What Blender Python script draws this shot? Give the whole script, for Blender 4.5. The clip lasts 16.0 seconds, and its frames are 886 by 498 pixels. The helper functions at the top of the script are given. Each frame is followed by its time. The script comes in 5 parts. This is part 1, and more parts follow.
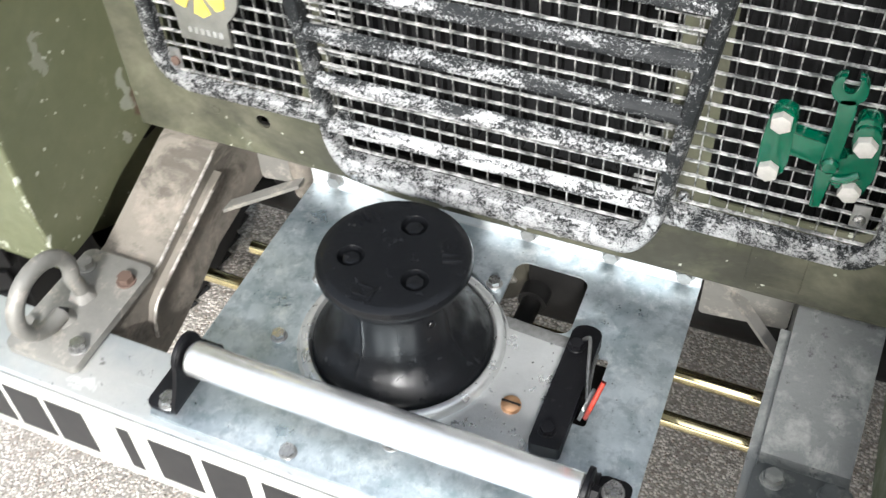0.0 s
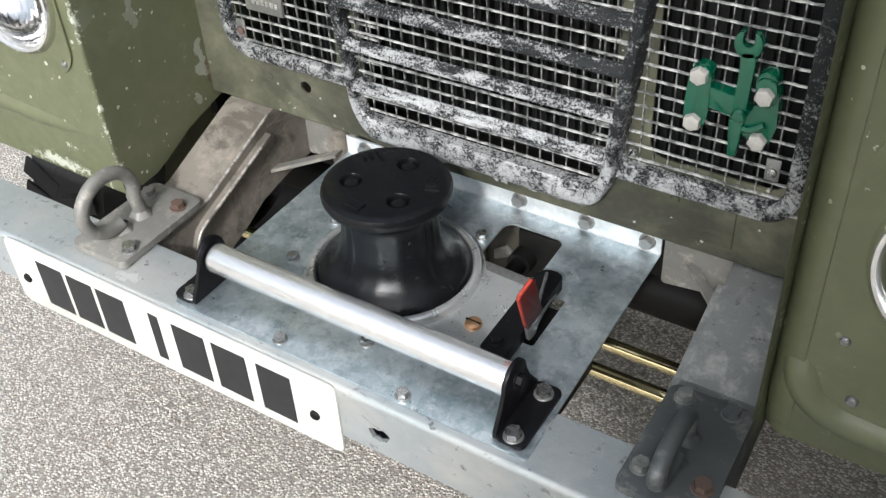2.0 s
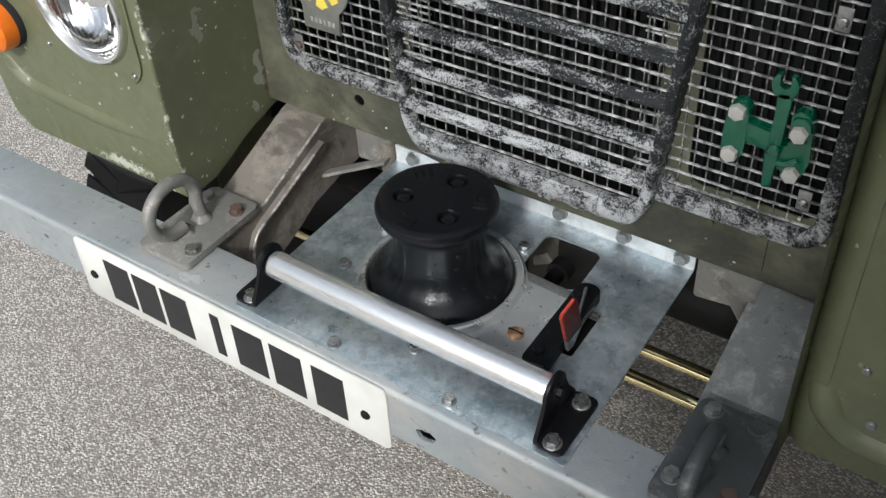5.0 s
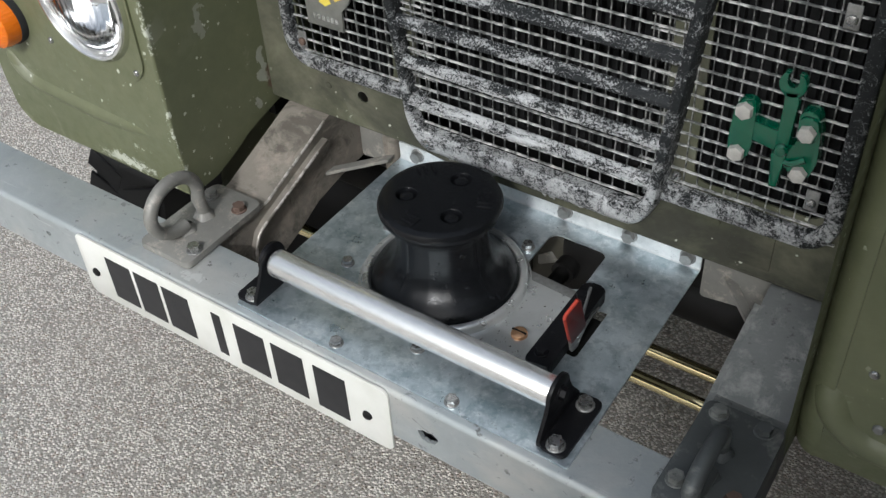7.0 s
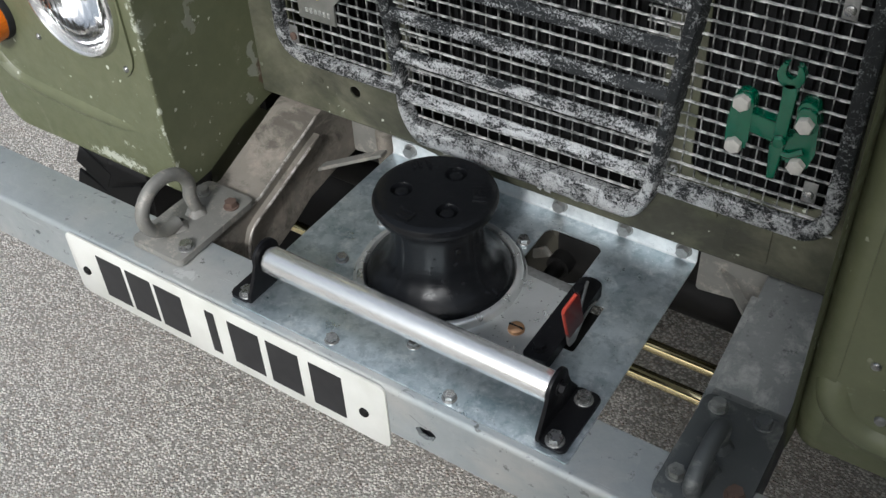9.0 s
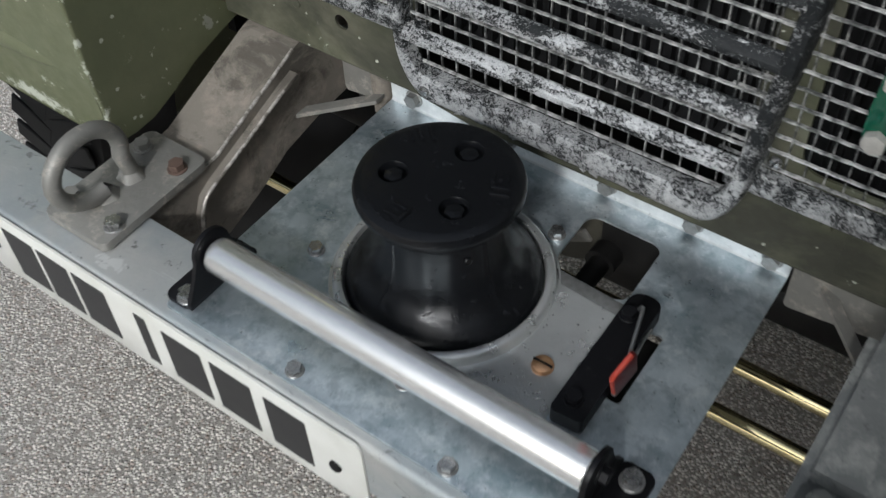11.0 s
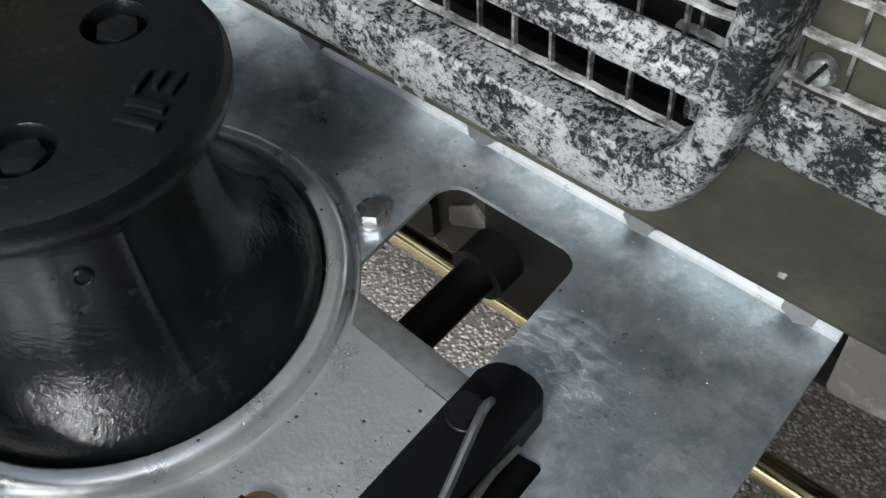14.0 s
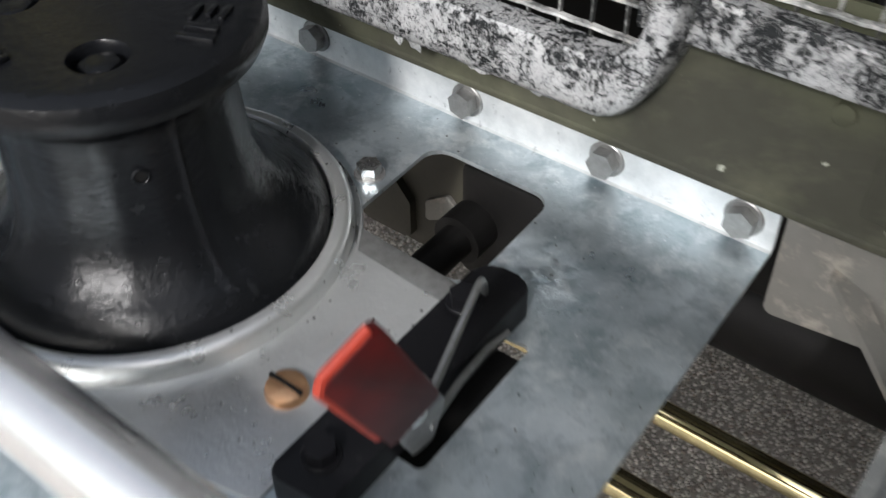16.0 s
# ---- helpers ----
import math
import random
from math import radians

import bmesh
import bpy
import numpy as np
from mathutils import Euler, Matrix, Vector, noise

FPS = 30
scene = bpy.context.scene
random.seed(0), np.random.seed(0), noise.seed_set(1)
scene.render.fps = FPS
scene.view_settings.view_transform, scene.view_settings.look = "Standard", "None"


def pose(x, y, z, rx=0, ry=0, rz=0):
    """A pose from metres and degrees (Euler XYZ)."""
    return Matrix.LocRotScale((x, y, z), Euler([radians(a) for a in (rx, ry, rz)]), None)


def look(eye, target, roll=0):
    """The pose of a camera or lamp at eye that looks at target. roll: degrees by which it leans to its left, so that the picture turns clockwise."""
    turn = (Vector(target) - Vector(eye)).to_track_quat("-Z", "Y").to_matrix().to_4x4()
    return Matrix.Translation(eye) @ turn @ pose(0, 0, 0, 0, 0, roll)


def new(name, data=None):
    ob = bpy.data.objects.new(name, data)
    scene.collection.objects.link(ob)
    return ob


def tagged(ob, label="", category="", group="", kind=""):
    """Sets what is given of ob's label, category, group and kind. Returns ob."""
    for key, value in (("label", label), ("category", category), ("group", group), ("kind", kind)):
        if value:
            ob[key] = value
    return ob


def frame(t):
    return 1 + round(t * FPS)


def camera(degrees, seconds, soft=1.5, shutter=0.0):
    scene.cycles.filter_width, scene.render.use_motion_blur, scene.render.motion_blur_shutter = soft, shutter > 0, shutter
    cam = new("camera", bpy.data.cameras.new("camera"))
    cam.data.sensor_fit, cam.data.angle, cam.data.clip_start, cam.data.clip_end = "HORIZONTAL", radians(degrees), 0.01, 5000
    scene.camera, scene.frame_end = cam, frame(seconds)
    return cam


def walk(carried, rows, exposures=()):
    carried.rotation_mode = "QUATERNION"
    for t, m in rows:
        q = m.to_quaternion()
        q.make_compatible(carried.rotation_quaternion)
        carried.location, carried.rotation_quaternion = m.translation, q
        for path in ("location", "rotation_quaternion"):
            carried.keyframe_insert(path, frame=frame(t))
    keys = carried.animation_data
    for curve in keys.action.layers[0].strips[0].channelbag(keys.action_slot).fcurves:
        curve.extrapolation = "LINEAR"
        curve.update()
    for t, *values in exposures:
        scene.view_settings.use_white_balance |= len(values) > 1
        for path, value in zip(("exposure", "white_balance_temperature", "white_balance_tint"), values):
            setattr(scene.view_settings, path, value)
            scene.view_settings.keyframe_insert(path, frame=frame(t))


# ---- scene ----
cam = camera(47.0, 16.0, soft=1.4, shutter=0.5)
PATH = [
    (0, (0.9010, -0.4171, 1.5339), (0.4383, 0.5386, 0.4047), -3.56),
    (0.5, (0.9783, -0.4926, 1.5303), (0.4247, 0.4696, 0.4485), -2.29),
    (1, (1.0960, -0.5722, 1.5180), (0.4667, 0.4029, 0.4906), -2.02),
    (1.5, (1.1585, -0.6020, 1.5027), (0.4977, 0.3820, 0.5038), -2.47),
    (2, (1.1727, -0.6044, 1.4995), (0.4989, 0.3855, 0.5154), -3.36),
    (2.5, (1.1747, -0.6202, 1.5204), (0.5007, 0.3754, 0.5421), -3.74),
    (3, (1.1839, -0.6387, 1.5735), (0.5000, 0.3243, 0.5697), -4.97),
    (3.5, (1.1826, -0.6454, 1.5927), (0.4909, 0.3185, 0.5953), -4.63),
    (4, (1.1752, -0.6440, 1.5935), (0.4828, 0.3137, 0.5905), -3.61),
    (6.5, (1.1629, -0.6291, 1.5888), (0.4745, 0.3042, 0.5604), -3.29),
    (7, (1.1639, -0.6244, 1.5877), (0.4650, 0.3091, 0.5665), -3.53),
    (7.5, (1.1603, -0.6215, 1.5869), (0.4634, 0.3076, 0.5604), -3.60),
    (8, (1.1531, -0.6205, 1.5842), (0.4649, 0.3166, 0.5592), -3.20),
    (8.5, (1.1512, -0.6247, 1.5827), (0.4657, 0.3175, 0.5605), -3.07),
    (9, (1.1497, -0.6258, 1.5820), (0.4706, 0.3153, 0.5546), -3.38),
    (9.2, (1.1480, -0.6257, 1.5800), (0.4692, 0.3124, 0.5496), -3.66),
    (11.3, (0.9261, -0.2566, 1.3843), (0.3010, 0.5111, 0.2574), -2.20),
    (11.5, (0.9041, -0.2046, 1.3511), (0.2476, 0.5391, 0.2260), -1.78),
    (12, (0.8891, -0.0779, 1.2904), (0.1372, 0.5447, 0.1515), -4.78),
    (12.5, (0.8657, 0.0091, 1.2228), (0.1467, 0.5675, 0.0305), -6.71),
    (13, (0.8736, 0.0800, 1.1308), (0.2074, 0.6987, -0.0623), -5.57),
    (13.5, (0.8868, 0.0787, 1.0520), (0.2464, 0.7799, -0.1091), -2.46),
    (14, (0.8811, 0.0851, 1.0333), (0.2257, 0.7754, -0.1261), -3.85),
    (14.5, (0.8770, 0.0897, 1.0226), (0.2268, 0.7751, -0.1425), -3.44),
    (15, (0.8734, 0.0855, 1.0205), (0.2267, 0.7947, -0.1323), -2.88),
    (15.5, (0.8796, 0.0770, 1.0125), (0.2284, 0.8045, -0.1263), -3.18),
    (15.8, (0.9056, 0.0127, 1.0166), (0.2505, 0.8297, -0.0573), -1.49),
    (16, (0.9438, -0.0389, 1.0187), (0.2687, 0.8284, -0.0022), -0.68),
]

EXPOSURE = [(0.0, 1.15, 6080, 9), (0.5, 1.07, 6080, 9), (1.0, 0.86, 6030, 9), (1.5, 0.67, 6020, 9), (4.0, 0.1, 5980, 9), (6.5, -0.12, 5930, 8), (9.0, -0.17, 5900, 8), (11.5, -0.4, 5860, 8), (12.5, -0.1, 5800, 8), (13.5, 0.03, 5870, 9), (14.5, 0.18, 5980, 10), (16.0, 0.38, 6100, 11)]
walk(cam, [(t, look(eye, target, roll)) for t, eye, target, roll in PATH], EXPOSURE)

# ---- light: hazy sun from ahead and to one side of the truck ----
world = bpy.data.worlds.new("sky")
scene.world = world
world.use_nodes = True
wn = world.node_tree.nodes
sky = wn.new("ShaderNodeTexSky")
sky.sky_type, sky.sun_disc = "NISHITA", False
SUN_EL, SUN_AZ = radians(37), radians(163)
sky.sun_elevation, sky.sun_rotation = SUN_EL, SUN_AZ
sky.air_density, sky.dust_density, sky.ozone_density = 1.6, 6.0, 1.0
haze = wn.new("ShaderNodeHueSaturation")
haze.inputs["Saturation"].default_value = 0.38
world.node_tree.links.new(sky.outputs["Color"], haze.inputs["Color"])
world.node_tree.links.new(haze.outputs["Color"], wn["Background"].inputs["Color"])
wn["Background"].inputs["Strength"].default_value = 0.15
sun = new("sun", bpy.data.lights.new("sun", "SUN"))
sun.data.energy, sun.data.angle, sun.data.color = 2.6, radians(5), (1.0, 0.95, 0.89)
sun_from = Vector((math.sin(SUN_AZ) * math.cos(SUN_EL), math.cos(SUN_AZ) * math.cos(SUN_EL), math.sin(SUN_EL)))
sun.matrix_world = look(sun_from * 20, (0, 0, 0))

# ---- materials ----
class Mat:
    """A small node builder round one Principled surface."""

    def __init__(self, name, color=(0.5, 0.5, 0.5), rough=0.5, metal=0.0):
        self.m = bpy.data.materials.new(name)
        self.m.use_nodes = True
        self.t = self.m.node_tree
        self.p = self.t.nodes["Principled BSDF"]
        self.set("Base Color", (*color, 1)), self.set("Roughness", rough), self.set("Metallic", metal)
        self.coord = self.t.nodes.new("ShaderNodeTexCoord").outputs["Object"]
        self.height = None

    def set(self, key, v):
        if isinstance(v, bpy.types.NodeSocket):
            self.t.links.new(v, self.p.inputs[key])
        else:
            self.p.inputs[key].default_value = v

    def node(self, kind, ins=(), operation="", feature="", data_type="", bands_direction=""):
        n = self.t.nodes.new(kind)
        if operation:
            n.operation = operation
        if feature:
            n.feature = feature
        if data_type:
            n.data_type = data_type
        if bands_direction:
            n.bands_direction = bands_direction
        for k, v in dict(ins).items():
            if isinstance(v, bpy.types.NodeSocket):
                self.t.links.new(v, n.inputs[k])
            else:
                n.inputs[k].default_value = v
        return n

    def world_coord(self):
        self.coord = self.t.nodes.new("ShaderNodeNewGeometry").outputs["Position"]

    def noise(self, scale, detail=4.0, rough=0.55, stretch=None, warp=0.0):
        c = self.coord
        if stretch:
            c = self.node("ShaderNodeVectorMath", {0: c, 1: stretch}, operation="MULTIPLY").outputs[0]
        return self.node("ShaderNodeTexNoise", {"Vector": c, "Scale": scale, "Detail": detail, "Roughness": rough, "Distortion": warp}).outputs["Fac"]

    def voronoi(self, scale, out="Distance", feature="F1", rnd=1.0):
        return self.node("ShaderNodeTexVoronoi", {"Vector": self.coord, "Scale": scale, "Randomness": rnd}, feature=feature).outputs[out]

    def ramp(self, fac, lo, hi, a=0.0, b=1.0):
        return self.node("ShaderNodeMapRange", {0: fac, 1: lo, 2: hi, 3: a, 4: b}).outputs[0]

    def math(self, op, a, b=0.0):
        return self.node("ShaderNodeMath", {0: a, 1: b}, operation=op).outputs[0]

    def mix(self, fac, a, b):
        n = self.node("ShaderNodeMix", data_type="RGBA")
        for k, v in ((0, fac), (6, a), (7, b)):
            if isinstance(v, bpy.types.NodeSocket):
                self.t.links.new(v, n.inputs[k])
            else:
                n.inputs[k].default_value = (*v, 1) if isinstance(v, tuple) else v
        return n.outputs[2]

    def bump(self, h, strength=0.3, distance=0.001):
        b = self.node("ShaderNodeBump", {"Height": h, "Strength": strength, "Distance": distance})
        if self.height:
            self.t.links.new(self.height, b.inputs["Normal"])
        self.height = b.outputs[0]
        self.set("Normal", self.height)


def make_olive(name, edge_x=None, edge_y=None, grime_shade=False):
    a = Mat(name, rough=0.42)
    a.world_coord()
    tone = a.mix(a.noise(5, 5), (0.093, 0.101, 0.054), (0.127, 0.137, 0.078))
    tone = a.mix(a.ramp(a.noise(28, 6, 0.6), 0.45, 0.75, 0, 0.45), tone, (0.16, 0.165, 0.095))
    chips = a.ramp(a.noise(34, 8, 0.68, warp=0.4), 0.645, 0.665)
    patch = a.ramp(a.noise(7, 2, 0.5), 0.46, 0.6)
    chips = a.math("MULTIPLY", chips, patch)
    size = a.node("ShaderNodeSeparateColor", {0: a.voronoi(60, "Color")}).outputs[0]
    ragged = a.math("ADD", a.voronoi(60), a.ramp(a.noise(260, 3), 0.3, 0.7, -0.07, 0.07))
    specks = a.ramp(a.math("SUBTRACT", ragged, a.ramp(size, 0.2, 1.0, -0.04, 0.17)), 0.03, 0.0)
    specks = a.math("MULTIPLY", specks, a.ramp(a.noise(11, 2), 0.47, 0.53))
    chips = a.math("MAXIMUM", chips, specks)
    scuff = a.math("MULTIPLY", a.ramp(a.noise(8.5, 7, 0.62, warp=0.5), 0.60, 0.63), a.ramp(a.noise(2.7, 2), 0.44, 0.52))
    tone = a.mix(a.math("MULTIPLY", scuff, 0.35), tone, (0.30, 0.315, 0.25))
    if edge_x is not None:
        xyz = a.node("ShaderNodeSeparateXYZ", {0: a.coord})
        d = a.math("ADD", a.math("ABSOLUTE", a.math("SUBTRACT", xyz.outputs[0], edge_x)), a.math("ABSOLUTE", a.math("SUBTRACT", xyz.outputs[1], edge_y)))
        worn = a.math("ADD", a.ramp(d, 0.0, 0.016, 0.22, 0.0), a.noise(48, 7, 0.74))
        chips = a.math("MAXIMUM", chips, a.ramp(worn, 0.69, 0.72))

        def near(at, size):
            d_ = a.node("ShaderNodeVectorMath", {0: a.coord, 1: at}, operation="SUBTRACT").outputs[0]
            d_ = a.node("ShaderNodeVectorMath", {0: d_, 1: size}, operation="DIVIDE").outputs[0]
            return a.ramp(a.node("ShaderNodeVectorMath", {0: d_}, operation="LENGTH").outputs["Value"], 0.0, 1.0, 0.26, -0.25)

        a_patch = a.math("MAXIMUM", near((0.11, 0.340, 0.768), (0.08, 0.040, 0.075)), near((0.11, 0.315, 0.712), (0.08, 0.032, 0.042)))
        flaked = a.ramp(a.math("ADD", a_patch, a.noise(24, 4, 0.55, warp=0.3)), 0.55, 0.565)
        tone = a.mix(flaked, tone, a.mix(a.noise(50, 4), (0.22, 0.23, 0.185), (0.32, 0.33, 0.275)))
        drip = a.ramp(a.math("ADD", near((0.11, 0.235, 0.880), (0.06, 0.026, 0.075)), a.noise(40, 4, 0.55, warp=0.4)), 0.62, 0.635)
        tone = a.mix(drip, tone, (0.22, 0.23, 0.18))
        scar = a.ramp(a.math("ADD", near((-0.02, 0.145, 0.652), (0.15, 0.06, 0.030)), a.noise(95, 7, 0.74, warp=0.9)), 0.605, 0.62)
        chips = a.math("MAXIMUM", chips, scar)
        rust = a.ramp(a.math("ADD", near((0.11, 0.365, 0.72), (0.05, 0.035, 0.08)), a.noise(30, 5, 0.6)), 0.52, 0.62)
        tone = a.mix(a.math("MULTIPLY", rust, 0.85), tone, (0.10, 0.058, 0.04))
    # grime, mixed darker still to stand in for shade on the panel
    if grime_shade:
        a.set("Specular IOR Level", 0.3)
        tone = a.mix(a.ramp(a.noise(8, 5, 0.6), 0.42, 0.62, 0, 0.8), tone, (0.27, 0.262, 0.185))
        dark_grime_shade = a.ramp(a.noise(6, 6, 0.65, warp=0.5), 0.34, 0.62, 0.42, 0.97)
        tone = a.mix(dark_grime_shade, tone, (0.036, 0.036, 0.027))
    a.set("Base Color", a.mix(chips, tone, (0.46, 0.48, 0.40)))
    a.set("Roughness", a.ramp(a.noise(60, 4), 0.3, 0.7, 0.62 if grime_shade else 0.33, 0.82 if grime_shade else 0.55))
    a.bump(a.noise(9, 3), 0.25, 0.004)
    a.bump(a.math("SUBTRACT", a.noise(220, 3), chips), 0.35, 0.0006)
    return a.m


OLIVE = make_olive("olive_paint")
OLIVE_GRIMY_SHADED = make_olive("olive_paint_grimy_shaded", grime_shade=True)
OLIVE_L = make_olive("olive_paint_chipped_edge", 0.1145, 0.14)

a = Mat("zinc_plate", rough=0.38, metal=0.85)
a.world_coord()
col = a.mix(a.ramp(a.noise(11, 5, 0.65), 0.3, 0.7), (0.28, 0.36, 0.40), (0.74, 0.80, 0.83))
col = a.mix(a.ramp(a.noise(30, 7, 0.72, warp=0.35), 0.52, 0.66, 0, 0.8), col, (0.80, 0.84, 0.85))
col = a.mix(a.ramp(a.noise(75, 7, 0.75, warp=0.4), 0.62, 0.69, 0, 0.7), col, (0.16, 0.19, 0.20))
col = a.mix(a.ramp(a.noise(46, 5, 0.65, warp=0.25), 0.49, 0.62, 0, 0.45), col, (0.20, 0.27, 0.31))
spangle = a.node("ShaderNodeSeparateColor", {0: a.voronoi(55, "Color")}).outputs[0]
col = a.mix(a.ramp(spangle, 0.5, 1.0, 0, 0.10), col, (0.76, 0.81, 0.83))
pit = a.math("MULTIPLY", a.ramp(a.voronoi(95), 0.10, 0.06), a.ramp(a.noise(14, 3), 0.5, 0.56))
col = a.mix(pit, col, (0.10, 0.11, 0.11))
col = a.mix(a.ramp(a.noise(85, 6, 0.75), 0.54, 0.68, 0, 0.4), col, (0.82, 0.86, 0.88))
fleck = a.math("MULTIPLY", a.ramp(a.voronoi(110), 0.07, 0.045), a.ramp(a.noise(9, 2), 0.50, 0.54))
a.set("Base Color", a.mix(fleck, col, (0.86, 0.88, 0.88)))
a.bump(fleck, 0.6, 0.001)
a.bump(a.math("SUBTRACT", a.noise(130, 6, 0.7), pit), 0.25, 0.0008)
a.set("Roughness", a.ramp(a.noise(22, 6, 0.65), 0.3, 0.75, 0.24, 0.52))
a.bump(a.noise(5, 2), 0.6, 0.004)
off = a.node("ShaderNodeVectorMath", {0: a.coord, 1: (0.735, 0.305, 0.6285)}, operation="SUBTRACT").outputs[0]
off = a.node("ShaderNodeVectorMath", {0: off, 1: (0.045, 0.035, 0.1)}, operation="DIVIDE").outputs[0]
rubbed = a.ramp(a.node("ShaderNodeVectorMath", {0: off}, operation="LENGTH").outputs["Value"], 0.4, 1.0, 1.0, 0.03)
a.bump(a.math("MULTIPLY", a.ramp(a.noise(95, 7, 0.75, stretch=(1, 2.4, 1), warp=0.8), 0.5, 0.62), rubbed), 0.4, 0.0009)
a.bump(a.noise(300, 5, 0.65), 0.4, 0.0006)
ZINC = a.m

# lighter, less metallic copy of the zinc: sun on the fold put into colour
a = Mat("sunlit_zinc_fold", rough=0.5, metal=0.5)
a.world_coord()
col = a.mix(a.ramp(a.noise(26, 6, 0.65), 0.3, 0.7), (0.46, 0.49, 0.50), (0.80, 0.82, 0.82))
a.set("Base Color", a.mix(a.ramp(a.noise(80, 7, 0.72), 0.60, 0.68, 0, 0.7), col, (0.22, 0.24, 0.25)))
a.set("Roughness", a.ramp(a.noise(50, 5), 0.3, 0.7, 0.38, 0.6))
a.bump(a.noise(9, 3), 0.5, 0.004)
a.bump(a.noise(220, 5, 0.65), 0.4, 0.0006)
FOLD = a.m

a = Mat("bright_cast_alloy", (0.55, 0.57, 0.58), 0.4, 0.75)
a.world_coord()
pit = a.math("MULTIPLY", a.ramp(a.voronoi(120), 0.13, 0.09), a.ramp(a.noise(18, 3), 0.48, 0.54))
smear = a.ramp(a.noise(12, 6, 0.65, warp=0.6), 0.5, 0.75, 0, 0.35)
tone = a.mix(a.noise(30, 5, 0.6), (0.50, 0.515, 0.51), (0.71, 0.72, 0.71))
tone = a.mix(smear, tone, (0.42, 0.42, 0.41))
a.set("Base Color", a.mix(pit, tone, (0.10, 0.10, 0.095)))
a.set("Roughness", a.ramp(a.noise(60, 5), 0.3, 0.7, 0.24, 0.40))
a.bump(a.math("SUBTRACT", a.noise(90, 6, 0.65), pit), 0.35, 0.0012)
a.bump(a.noise(420, 4), 0.35, 0.0005)
ALLOY = a.m

a = Mat("weathered_galvanising", rough=0.55, metal=0.45)
a.world_coord()
col = a.mix(a.noise(7, 5, 0.6), (0.29, 0.315, 0.32), (0.44, 0.47, 0.475))
col = a.mix(a.ramp(a.noise(26, 7, 0.7, warp=0.8), 0.52, 0.72, 0, 0.7), col, (0.44, 0.46, 0.45))
col = a.mix(a.ramp(a.noise(4.5, 5, 0.6, warp=0.5), 0.52, 0.66, 0, 0.6), col, (0.50, 0.49, 0.46))
col = a.mix(a.ramp(a.noise(50, 6, 0.7), 0.61, 0.68, 0, 0.8), col, (0.10, 0.10, 0.09))
drop = a.math("MULTIPLY", a.ramp(a.noise(42, 4, 0.6, stretch=(0.6, 1.6, 1), warp=0.8), 0.64, 0.67), a.ramp(a.noise(6, 2), 0.44, 0.5))
col = a.mix(a.math("MULTIPLY", drop, 0.6), col, (0.14, 0.145, 0.14))
off = a.node("ShaderNodeVectorMath", {0: a.coord, 1: (0.237, 0.022, 0.625)}, operation="SUBTRACT").outputs[0]
off = a.node("ShaderNodeVectorMath", {0: off, 1: (0.050, 0.022, 0.02)}, operation="DIVIDE").outputs[0]
rub = a.ramp(a.node("ShaderNodeVectorMath", {0: off}, operation="LENGTH").outputs["Value"], 0.0, 1.0, 0.25, -0.2)
rub = a.ramp(a.math("ADD", rub, a.noise(40, 5, 0.6, warp=0.5)), 0.56, 0.62)
col = a.mix(a.math("MULTIPLY", rub, 0.75), col, (0.60, 0.61, 0.59))
scrape = a.ramp(a.noise(30, 6, 0.6, stretch=(0.25, 3.0, 2.0)), 0.66, 0.70, 0, 0.5)
col = a.mix(scrape, col, (0.56, 0.58, 0.57))
a.set("Base Color", col)
a.set("Roughness", a.ramp(a.noise(40, 6), 0.3, 0.7, 0.42, 0.68))
a.bump(a.noise(16, 4), 0.35, 0.003)
a.bump(a.noise(240, 4), 0.35, 0.0007)
GALV = a.m

a = Mat("dark_weathered_steel", rough=0.5, metal=0.35)
a.world_coord()
col = a.mix(a.noise(9, 5, 0.6), (0.075, 0.08, 0.078), (0.20, 0.205, 0.195))
col = a.mix(a.ramp(a.noise(17, 7, 0.7, warp=0.25), 0.50, 0.66, 0, 0.75), col, (0.36, 0.365, 0.335))
col = a.mix(a.ramp(a.noise(60, 6, 0.7), 0.60, 0.68, 0, 0.8), col, (0.05, 0.052, 0.05))
a.set("Base Color", col)
a.bump(a.noise(18, 4), 0.35, 0.003)
a.bump(a.noise(240, 4), 0.4, 0.0008)
GREY = a.m

a = Mat("blackened_weathered_steel", rough=0.5, metal=0.3)
a.world_coord()
col = a.mix(a.noise(12, 5, 0.6), (0.045, 0.050, 0.052), (0.105, 0.112, 0.112))
col = a.mix(a.ramp(a.noise(24, 7, 0.7, warp=0.25), 0.54, 0.68, 0, 0.7), col, (0.24, 0.245, 0.23))
a.set("Base Color", col)
a.bump(a.noise(18, 4), 0.35, 0.003)
a.bump(a.noise(240, 4), 0.4, 0.0008)
BLACKENED = a.m

a = Mat("grimy_bar_steel", rough=0.55, metal=0.3)
a.world_coord()
col = a.mix(a.noise(14, 6, 0.65), (0.14, 0.137, 0.126), (0.30, 0.292, 0.27))
col = a.mix(a.ramp(a.noise(45, 7, 0.7), 0.54, 0.66, 0, 0.8), col, (0.40, 0.37, 0.32))
a.set("Base Color", col)
a.bump(a.noise(120, 6, 0.65), 0.5, 0.0015)
GRIME = a.m

a = Mat("worn_bare_edge", (0.5, 0.48, 0.44), 0.45, 0.5)
a.world_coord()
a.set("Base Color", a.mix(a.ramp(a.noise(70, 6, 0.7), 0.40, 0.62), (0.17, 0.155, 0.13), (0.62, 0.59, 0.54)))
a.bump(a.noise(150, 5), 0.6, 0.001)
EDGE = a.m

